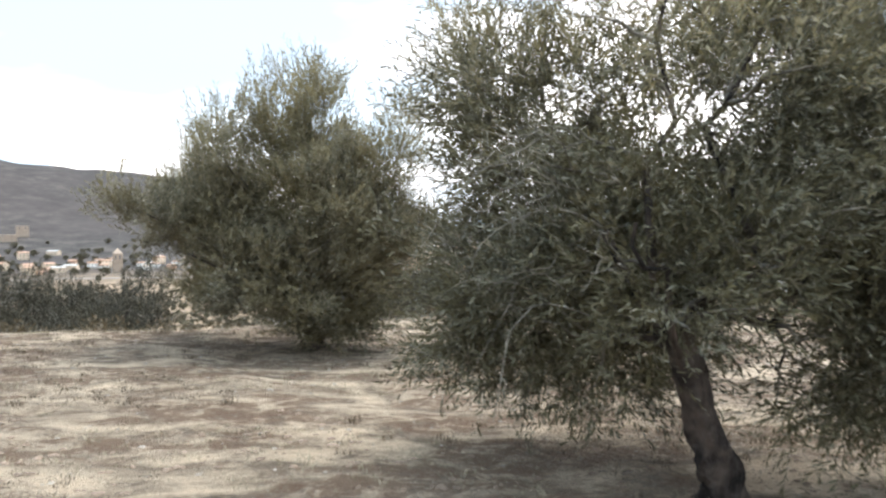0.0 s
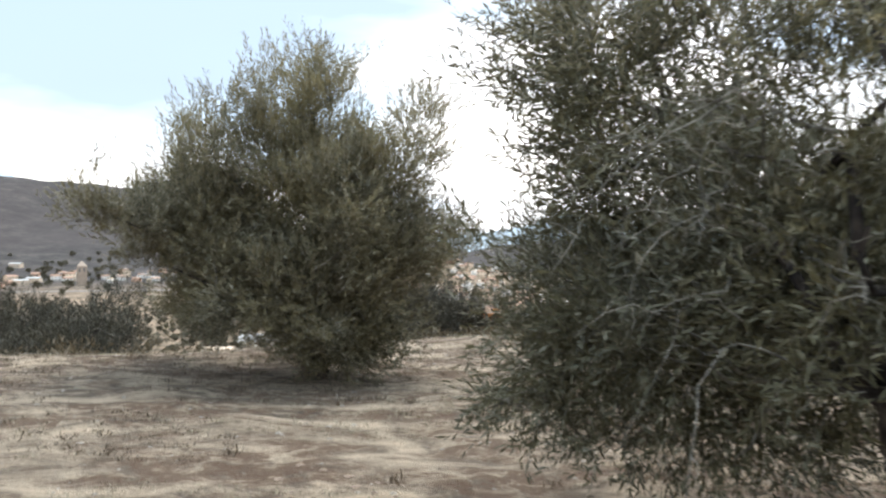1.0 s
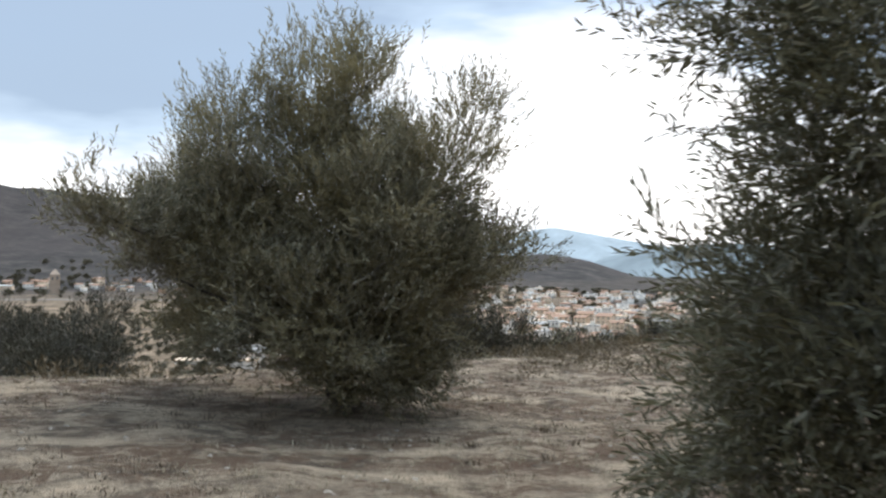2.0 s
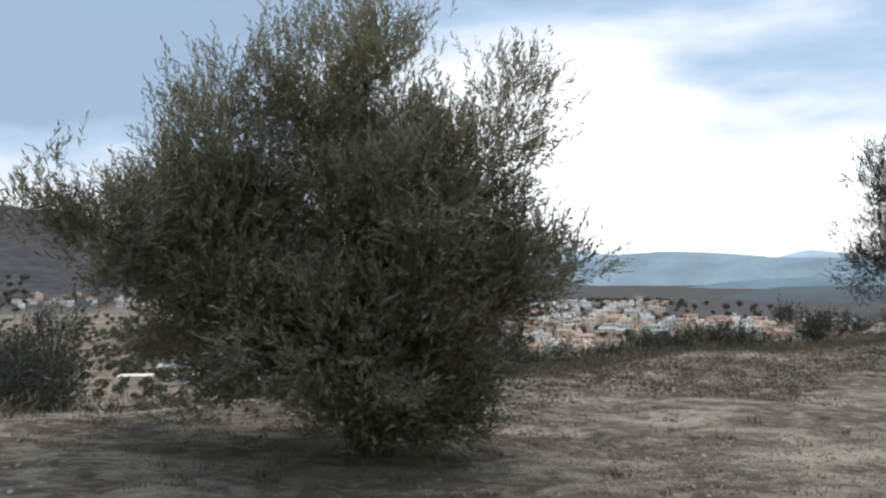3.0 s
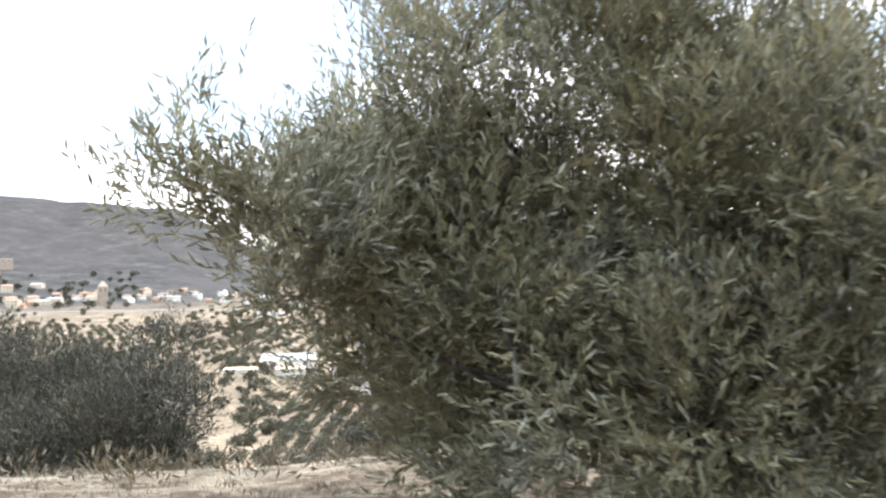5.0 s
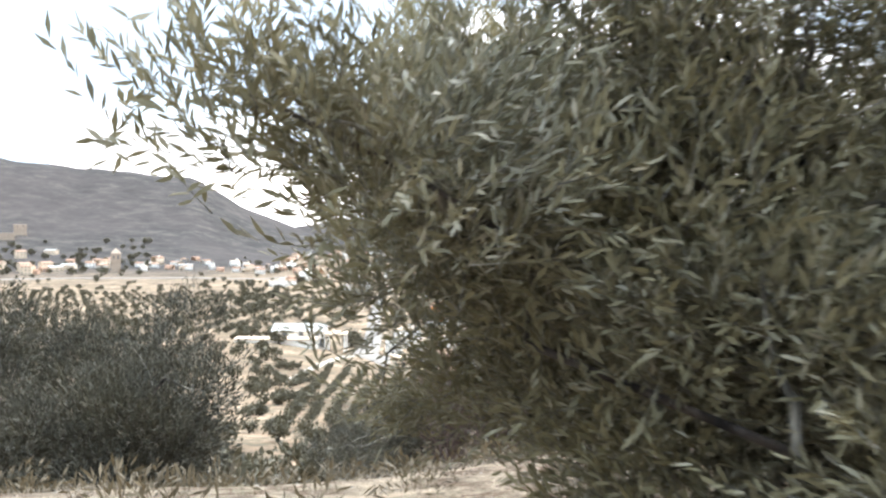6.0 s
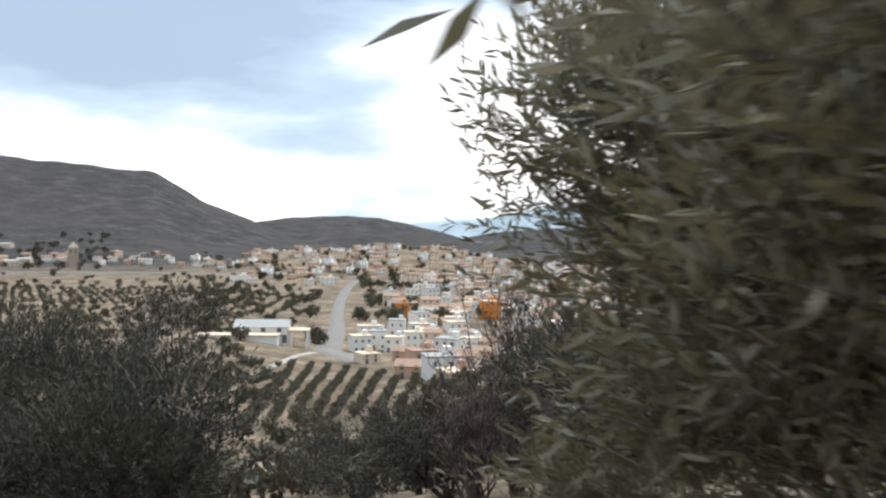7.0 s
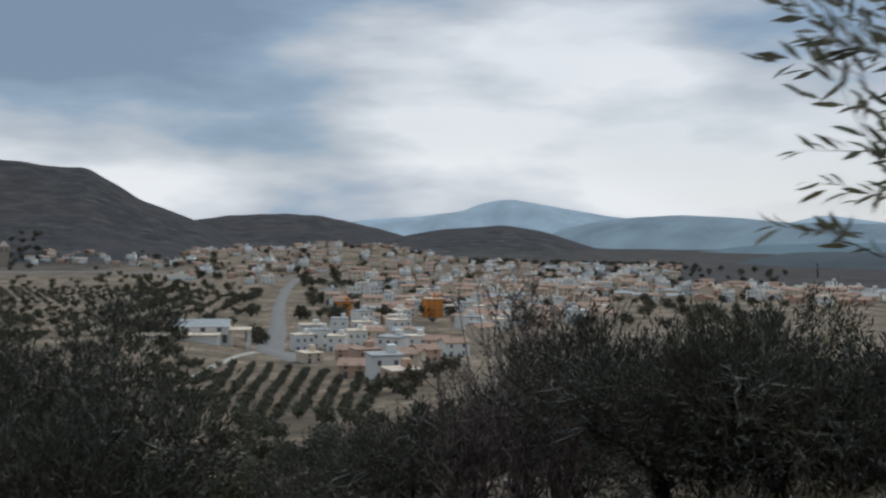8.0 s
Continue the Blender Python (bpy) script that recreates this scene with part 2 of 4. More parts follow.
M_GLASS = plain("shuttered_window", (0.15, 0.145, 0.14), 0.3, 2.0, roughness=0.35)
M_ASPHALT = plain("pale_road", (0.24, 0.21, 0.175), 0.15, 0.2)
M_TRACK = plain("dirt_track", (0.46, 0.40, 0.31), 0.2, 0.2)
# haze is in these colours; the second number is the added glow
M_FAR_BLUE = painted_haze_material("far_mountain", (0.245, 0.288, 0.308), 0.66)
M_FAR_MID = painted_haze_material("hazy_hill", (0.175, 0.208, 0.22), 0.56)
M_FAR_DARK = painted_haze_material("misty_dark_hill", (0.085, 0.090, 0.090), 0.22)
M_FAR_LOW = painted_haze_material("misty_low_hill", (0.125, 0.158, 0.165), 0.45)


# ---- builders ----
def part(name, bm, material, parent, label=""):
    me = bpy.data.meshes.new(name)
    bm.to_mesh(me)
    bm.free()
    me.materials.append(material)
    ob = new(name, me)
    ob.parent = parent
    if label:
        tagged(ob, label)
    return ob


def fast_mesh(name, co, quads, tris, material, smooth=False):
    """A mesh out of numpy arrays of points, quads and triangles."""
    me = bpy.data.meshes.new(name)
    nq, nt = len(quads), len(tris)
    me.vertices.add(len(co))
    me.vertices.foreach_set("co", np.asarray(co, np.float32).ravel())
    me.loops.add(nq * 4 + nt * 3)
    me.loops.foreach_set("vertex_index", np.concatenate([np.asarray(quads, np.int32).ravel(), np.asarray(tris, np.int32).ravel()]).astype(np.int32))
    me.polygons.add(nq + nt)
    me.polygons.foreach_set("loop_start", np.concatenate([np.arange(nq) * 4, nq * 4 + np.arange(nt) * 3]).astype(np.int32))
    if smooth:
        me.polygons.foreach_set("use_smooth", [True] * (nq + nt))
    me.materials.append(material)
    me.update(calc_edges=True)
    me.validate()
    return me


def unit(a):
    return a / np.maximum(np.linalg.norm(a, axis=-1, keepdims=True), 1e-6)


def tube_arrays(points, radii, sides=8, wob=0.0, rng=None):
    """Rings round a polyline: points and quads, with a capped tip."""
    pts, rad = np.asarray(points, float), np.asarray(radii, float)
    tang = unit(np.gradient(pts, axis=0))
    ref = np.array([0.31, 0.95, 0.05])
    co, quads = [], []
    for k in range(len(pts)):
        u = unit(np.cross(tang[k], ref))
        v = np.cross(tang[k], u)
        a = np.arange(sides) * 2 * math.pi / sides + 0.25 * k * (wob > 0)
        r = rad[k] * (1 + (wob * (rng.random(sides) - 0.5) * 2 if wob else 0))
        if sides > 12:
            r = r * (1 + 0.16 * np.sin(3 * a + 0.45 * k) + 0.10 * np.sin(5 * a - 0.8 * k + 1.0))
        co.append(pts[k] + np.outer(np.cos(a) * r, u) + np.outer(np.sin(a) * r, v))
    for k in range(len(pts) - 1):
        for s in range(sides):
            quads.append((k * sides + s, k * sides + (s + 1) % sides, (k + 1) * sides + (s + 1) % sides, (k + 1) * sides + s))
    return np.concatenate(co), np.asarray(quads, int)


def joined(pieces):
    co, quads, at = [], [], 0
    for c, q in pieces:
        co.append(c)
        quads.append(q + at)
        at += len(c)
    return np.concatenate(co), np.concatenate(quads)


def wavy(a, b, rng, bend=0.12, n=6):
    """A crooked line from a to b."""
    a, b = np.asarray(a, float), np.asarray(b, float)
    t = np.linspace(0, 1, n)[:, None]
    off = rng.normal(0, 1, (n, 3)) * np.linalg.norm(b - a) * bend * np.sin(t * math.pi) * 0.5
    return a + (b - a) * t + off


def leaves_arrays(rng, base, way, length, per, leaf, full):
    """Opposite lanceolate leaves along twigs. full: six-cornered leaves, else four-cornered."""
    n = len(base)
    u = np.tile((np.arange(per) + 0.5) / per, n)
    b, w, ln = np.repeat(base, per, 0), np.repeat(way, per, 0), np.repeat(length, per)
    side = unit(np.cross(w, rng.normal(0, 1, (n * per, 3))))
    d = unit(w * (0.75 + 0.5 * u[:, None]) + side * 0.68 + rng.normal(0, 0.15, (n * per, 3)))
    d[:, 2] += rng.normal(0.02, 0.12, n * per)
    d = unit(d)
    p = b + w * (ln * u)[:, None] + rng.normal(0, 0.004, (n * per, 3))
    s = leaf * rng.uniform(0.7, 1.25, n * per)[:, None]
    x = unit(np.cross(d, rng.normal(0, 1, (n * per, 3)) + np.array([0, 0, 0.8])))
    up = np.cross(x, d)
    wd = 0.086 * s
    if full:
        co = np.stack([p, p + d * s * 0.33 + x * wd + up * s * 0.05, p + d * s * 0.33 - x * wd + up * s * 0.05,
                       p + d * s * 0.72 + x * wd * 0.8 + up * s * 0.04, p + d * s * 0.72 - x * wd * 0.8 + up * s * 0.04, p + d * s - up * s * 0.05], 1).reshape(-1, 3)
        k = np.arange(n * per)[:, None] * 6
        return co, np.concatenate([k + np.array([[1, 2, 4, 3]])]), np.concatenate([k + np.array([[0, 2, 1]]), k + np.array([[3, 4, 5]])])
    co = np.stack([p, p + d * s * 0.5 + x * wd * 1.25 + up * s * 0.05, p + d * s, p + d * s * 0.5 - x * wd * 1.25 + up * s * 0.05], 1).reshape(-1, 3)
    k = np.arange(n * per)[:, None] * 4
    return co, k + np.array([[0, 1, 2, 3]]), np.zeros((0, 3), int)


def crown_clusters(rng, blobs, count, clump=0.15, per_mass=7):
    """Places and outward directions of leafy sprays: they gather in masses, mostly in the outer part of the crown, with gaps between."""
    c, r = np.array([b[:3] for b in blobs], float), np.array([b[3:6] for b in blobs], float)
    vol = r.prod(1) ** 0.75 * np.array([b[6] if len(b) > 6 else 1.0 for b in blobs])
    pick = np.repeat(np.arange(len(blobs)), np.maximum(1, np.round(vol / vol.sum() * max(8, count // per_mass)).astype(int)))
    masses = len(pick)
    d = unit(rng.normal(0, 1, (masses, 3)))
    rad = rng.random(masses) ** 0.42
    mid = c[pick] + d * r[pick] * rad[:, None]
    heavy = np.clip(r[pick].min(1) / 0.3, 0.2, 1.0)
    k = rng.choice(masses, count, p=heavy / heavy.sum())
    size = np.minimum(clump, r[pick].min(1) * 0.55)[k]
    off = rng.normal(0, 1, (count, 3)) * size[:, None] * np.array([1, 1, 0.8])
    return mid[k] + off, unit(d[k] * 0.8 + off / (clump * 2.2)), rad[k]


def olive_tree(name, base, blobs, limbs, clusters, twigs, per, leaf, seed, label, full=True, trunk=None, tip_rise=0.55, paler_above=99.0, thin=1.0, twig_len=(0.16, 0.40), sticks=140, shoots=0, clump=0.15, per_mass=7, leaf_mat=None, droop=-1.0):
    """An olive: gnarled trunk, crooked limbs, thin branches and a crown of leafy twigs. base is its foot; blobs and limbs are local."""
    rng = np.random.default_rng(seed)
    leaf_mat = leaf_mat or M_LEAF
    tree = tagged(new(name), label, "tree")
    tree.location = base
    if trunk is None:
        trunk = [((0, 0, -0.15), 0.20), ((0.02, 0, 0.1), 0.15), ((0.05, 0.03, 0.5), 0.12), ((0.0, 0, 0.9), 0.13)]
    tp = np.array([t[0] for t in trunk], float)
    tr = np.array([t[1] for t in trunk], float)
    tt = np.linspace(0, len(tp) - 1, 26)
    pts = np.stack([np.interp(tt, range(len(tp)), tp[:, k]) for k in range(3)], 1)
    co, q = tube_arrays(pts, np.interp(tt, range(len(tp)), tr), 22, 0.09, rng)
    ob = new("trunk", fast_mesh("trunk", co, q, np.zeros((0, 3), int), M_BARK, True))
    ob.parent = tree
    fork = tp[-1]
    limb_pts = []
    for end, thick in limbs:
        line = wavy(fork - np.array([0, 0, 0.12]), end, rng, 0.16, 8)
        limb_pts.append(line)
        co, q = tube_arrays(line, np.linspace(thick, thick * 0.28, 8), 8, 0.1, rng)
        ob = new("limb", fast_mesh("limb", co, q, np.zeros((0, 3), int), M_BARK, True))
        ob.parent = tree
    pos, out, rad = crown_clusters(rng, blobs, clusters, clump, per_mass)
    allp = np.concatenate([l[2:] for l in limb_pts])
    # thin branches from the limbs out to some of the sprays
    sticks_a = []
    for k in rng.choice(clusters, min(sticks, clusters), replace=False):
        near = allp[np.argmin(((allp - pos[k]) ** 2).sum(1))]
        if np.linalg.norm(near - pos[k]) < 1.6:
            sticks_a.append(tube_arrays(wavy(near, pos[k] + out[k] * 0.1, rng, 0.14, 5), np.linspace(0.016, 0.004, 5) * rng.uniform(0.6, 1.2), 4))
    co, q = joined(sticks_a)
    ob = tagged(new("branchwork", fast_mesh("branchwork", co, q, np.zeros((0, 3), int), M_TWIG)), kind="stuff")
    ob.parent = tree
    # twigs: each spray is a fan of twigs that points outwards and up
    cp, cw = np.repeat(pos, twigs, 0), np.repeat(out, twigs, 0)
    cw[:, 2] = np.maximum(cw[:, 2], droop)
    n = len(cp)
    lift = tip_rise * np.clip(cp[:, 2] / max(b[2] for b in blobs), 0.15, 1.0) * 1.9
    way = unit(cw * 0.75 + lift[:, None] * np.array([0, 0, 1.0]) + rng.normal(0, 0.34, (n, 3)))
    start = cp + rng.normal(0, 0.085, (n, 3))
    length = rng.uniform(twig_len[0], twig_len[1], n)
    # upright water shoots stand out of the crown
    if shoots:
        top = np.argsort(-(pos[:, 2] + rng.normal(0, 0.5, clusters)))[: shoots * 3]
        top = rng.choice(top, shoots, replace=False)
        k = rng.integers(2, 4, shoots)
        sp, sw = np.repeat(pos[top], k, 0), np.repeat(unit(out[top] * 0.35 + np.array([0, 0, 1.0]) + rng.normal(0, 0.14, (shoots, 3))), k, 0)
        step = np.concatenate([np.arange(v) for v in k])[:, None] * 0.2
        start = np.concatenate([start, sp + sw * step])
        way = np.concatenate([way, unit(sw + rng.normal(0, 0.08, sw.shape))])
        length = np.concatenate([length, np.full(len(sp), 0.24)])
        rad = np.concatenate([np.repeat(rad, twigs), np.ones(len(sp))])
        n = len(start)
    else:
        rad = np.repeat(rad, twigs)
    # sprays above a ragged height take the paler, more translucent leaf
    high = start[:, 2] > paler_above + rng.normal(0, 0.35, n)
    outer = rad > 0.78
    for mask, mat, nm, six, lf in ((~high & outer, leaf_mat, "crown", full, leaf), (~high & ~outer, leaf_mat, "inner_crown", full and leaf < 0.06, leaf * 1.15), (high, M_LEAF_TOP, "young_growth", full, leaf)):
        if mask.sum() < 5:
            continue
        co, q, t = leaves_arrays(rng, start[mask], way[mask], length[mask], per, lf, six)
        ob = tagged(new(nm, fast_mesh(nm, co, q, t, mat)), kind="stuff")
        ob.parent = tree
    # bare twig stems
    m = rng.random(n) < 0.35 * thin
    s, e = start[m], start[m] + way[m] * length[m][:, None]
    x = unit(np.cross(e - s, rng.normal(0, 1, s.shape))) * 0.0022
    y = unit(np.cross(e - s, x)) * 0.0022
    co = np.stack([s + x, s - x * 0.5 + y, s - x * 0.5 - y, e], 1).reshape(-1, 3)
    k = np.arange(len(s))[:, None] * 4
    tri = np.concatenate([k + np.array([[0, 1, 3]]), k + np.array([[1, 2, 3]]), k + np.array([[2, 0, 3]])])
    ob = tagged(new("twigwork", fast_mesh("twigwork", co, np.zeros((0, 4), int), tri, M_TWIG)), kind="stuff")
    ob.parent = tree
    return tree


# ---- ground: one sheet from the olive terrace down to the valley and up to the hills ----
CX, CY = -3.5, 9.0


def edge_y(x):
    """Where the terrace ends and the slope begins."""
    return 15.0 + 0.75 * np.clip(x + 4, 0, 17) - 0.3 * np.clip(-4 - x, 0, 14)


FALL_D = np.array([-9e3, 0, 2, 6, 12, 60, 110, 180, 300, 430, 600, 900, 1600, 9e3])
FALL_Z = np.array([0, 0, -0.3, -1.55, -3.5, -15.5, -25, -33, -43.5, -53, -56, -57, -58, -58])

# crest lines of the hills: distance, half depth, then (bearing, elevation) in degrees
RIDGES = [
    (2500, 620, [(-75, 3.0), (-50, 4.6), (-32, 4.6), (-24.8, 4.1), (-21, 3.65), (-19, 3.62), (-16.8, 3.4), (-14.7, 3.3), (-13.2, 2.45), (-11.7, 1.55), (-8.9, 0.45), (-6.5, -0.6), (-4, -1.6), (-2, -3)]),
    (3000, 420, [(-14, -3), (-12, -0.6), (-8.9, 0.42), (-7, 0.72), (-3.7, 0.89), (-1.5, 0.75), (0.34, 0.39), (2, 0.02), (3.5, -0.4), (6, -1.4), (9, -3)]),
    (2600, 420, [(-1, -3), (1, -1.6), (3.5, -0.4), (6, 0.02), (9.5, 0.27), (12, -0.1), (14, -0.75), (16.6, -1.54), (20, -3)]),
]


TOWN_RISE = [(-13, -3), (-10, -1.9), (-8.5, -1.5), (-6, -1.4), (-2.5, -1.35), (0, -1.1), (2.5, -1.15), (5, -1.7), (8, -2.4), (11, -3.5)]


def smooth_profile(profile, az):
    a, e = np.array([p[0] for p in profile]), np.array([p[1] for p in profile])
    return sum(np.interp(az + o, a, e, left=-8, right=-8) for o in (-0.35, 0.0, 0.35)) / 3


def wave_noise(x, y, seed, n=9, lo=0.3, hi=2.0):
    r = np.random.default_rng(seed)
    out = 0
    for _ in range(n):
        f, a, p = math.exp(r.uniform(math.log(lo), math.log(hi))), r.uniform(0, 6.28), r.uniform(0, 6.28)
        out = out + np.sin((x * math.cos(a) + y * math.sin(a)) * f + p) / n ** 0.5
    return out


def ground_z(x, y, hills=False):
    x, y = np.asarray(x, float), np.asarray(y, float)
    d = y - edge_y(x)
    z = np.interp(d - 0.9, FALL_D, FALL_Z) * 0.25 + np.interp(d, FALL_D, FALL_Z) * 0.5 + np.interp(d + 0.9, FALL_D, FALL_Z) * 0.25
    s, az = np.hypot(x - CX, y - CY), np.degrees(np.arctan2(x - CX, y - CY))
    near = np.clip(1 - s / 60, 0, 1)
    z = z - 0.028 * np.clip(x, -40, 40) * near
    z = z + (0.020 * wave_noise(x, y, 3, 9, 0.8, 3.0) + 0.011 * wave_noise(x, y, 4, 12, 4.0, 11.0)) * near + 0.5 * wave_noise(x, y, 5, 7, 0.02, 0.08) * np.clip((d - 25) / 60, 0, 1)
    z = z + 6.0 * np.clip((-az - 5) / 5, 0, 1) * np.clip((s - 300) / 120, 0, 1) * np.clip((1400 - s) / 600, 0, 1)
    # a low bank at the far side of the terrace
    z = z + 0.16 * np.exp(-((x - 4.5) / 2.2) ** 2 - ((y - 22.3) / 1.1) ** 2)
    h = np.zeros_like(z)
    for dist, depth, prof in RIDGES:
        e = smooth_profile(prof, az)
        crest = 1.7 + dist * np.tan(np.radians(e))
        rough = 1 + 0.012 * wave_noise(az, s * 0.004, int(dist), 8, 0.5, 4.0)
        top = -58 + np.maximum(crest + 58, 0) * rough * np.exp(-np.abs((s - dist) / depth) ** 1.6)
        h = np.where(top > z, np.maximum(h, np.clip((top - z) / 12, 0, 1)), h)
        z = np.maximum(z, top)
    # the rise that carries the upper town
    rise = 1.7 + 1480 * np.tan(np.radians(smooth_profile(TOWN_RISE, az)))
    z = np.maximum(z, -58 + np.maximum(rise + 58, 0) * np.exp(-np.abs((s - 1480) / 330) ** 1.8))
    h = np.maximum(h, np.clip((s - 1560) / 200, 0, 0.9))
    h = np.maximum(h, np.clip((s - 1000) / 150, 0, 0.9) * np.clip((az - 9) / 3, 0, 1))
    return (z, h) if hills else z


def build_ground():
    az = np.concatenate([np.arange(-180, -40, 2.0), np.arange(-40, 45, 0.3), np.arange(45, 180, 2.0)])
    rad = np.concatenate([[0.0001], np.arange(0.35, 14, 0.14), 14 * np.exp(np.linspace(0.012, math.log(4800 / 14), 190))])
    A, Rr = np.meshgrid(np.radians(az), rad)
    x, y = CX + np.sin(A) * Rr, CY + np.cos(A) * Rr
    z, h = ground_z(x, y, True)
    co = np.stack([x, y, z], -1).reshape(-1, 3)
    m, n = len(rad), len(az)
    i, j = np.meshgrid(np.arange(m - 1), np.arange(n), indexing="ij")
    quads = np.stack([i * n + j, (i + 1) * n + j, (i + 1) * n + (j + 1) % n, i * n + (j + 1) % n], -1).reshape(-1, 4)[:, ::-1]
    me = fast_mesh("ground", co, quads, np.zeros((0, 3), int), M_SOIL, True)
    if len(me.vertices) == len(co):
        att = me.attributes.new("hill", "FLOAT", "POINT")
        att.data.foreach_set("value", h.ravel().astype(np.float32))
    return tagged(new("ground", me), "pale dry earth terrace falling to a wide valley and scrub-covered hills", "ground", kind="structure")


ground = build_ground()


def gz(x, y):
    return float(ground_z(x, y))


def far_range(name, dist, profile, material, label):
    """A far mountain: front and back slope under an uneven crest."""
    az = np.arange(profile[0][0], profile[-1][0] + 0.01, 0.12)
    e = smooth_profile(profile, az)
    crest = 1.7 + dist * np.tan(np.radians(e)) * (1 + 0.015 * wave_noise(az, az * 0, int(dist), 8, 1.0, 9.0))
    steps = np.array([-1.0, -0.75, -0.5, -0.25, 0.0, 0.5, 1.0])
    k = np.array([0.0, 0.18, 0.45, 0.75, 1.0, 0.5, 0.0])
    co, n = [], len(az)
    for st, kk in zip(steps, k):
        r = dist + st * 420 + 40 * wave_noise(az, az * 0 + st * 3, int(dist) + 7, 6, 0.4, 3.0) * (abs(st) > 0)
        co.append(np.stack([CX + np.sin(np.radians(az)) * r, CY + np.cos(np.radians(az)) * r, -90 + (crest + 90) * kk], -1))
    i, j = np.meshgrid(np.arange(len(steps) - 1), np.arange(n - 1), indexing="ij")
    quads = np.stack([i * n + j, i * n + j + 1, (i + 1) * n + j + 1, (i + 1) * n + j], -1).reshape(-1, 4)
    return tagged(new(name, fast_mesh(name, np.concatenate(co), quads, np.zeros((0, 3), int), material, True)), label, "mountain", kind="structure")


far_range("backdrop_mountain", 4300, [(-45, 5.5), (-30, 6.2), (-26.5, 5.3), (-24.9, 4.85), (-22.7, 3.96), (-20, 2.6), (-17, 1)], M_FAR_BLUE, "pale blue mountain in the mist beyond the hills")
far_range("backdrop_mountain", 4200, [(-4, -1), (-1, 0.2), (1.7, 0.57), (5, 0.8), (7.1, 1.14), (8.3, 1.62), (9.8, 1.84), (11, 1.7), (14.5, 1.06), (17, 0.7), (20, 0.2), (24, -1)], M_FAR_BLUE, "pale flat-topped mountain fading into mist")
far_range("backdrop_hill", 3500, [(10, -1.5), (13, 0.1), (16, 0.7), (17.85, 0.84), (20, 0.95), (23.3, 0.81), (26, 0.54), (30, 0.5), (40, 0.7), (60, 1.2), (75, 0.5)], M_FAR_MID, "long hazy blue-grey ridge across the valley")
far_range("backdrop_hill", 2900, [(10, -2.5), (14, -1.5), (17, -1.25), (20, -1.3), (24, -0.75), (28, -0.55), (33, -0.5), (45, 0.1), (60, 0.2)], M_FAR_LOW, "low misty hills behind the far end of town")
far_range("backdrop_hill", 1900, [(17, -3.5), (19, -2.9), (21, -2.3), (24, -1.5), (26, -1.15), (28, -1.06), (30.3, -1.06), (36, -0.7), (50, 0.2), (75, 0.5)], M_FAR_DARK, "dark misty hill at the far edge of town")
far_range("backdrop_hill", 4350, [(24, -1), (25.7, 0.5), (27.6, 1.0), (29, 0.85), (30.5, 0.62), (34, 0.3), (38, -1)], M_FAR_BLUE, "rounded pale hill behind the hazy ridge")

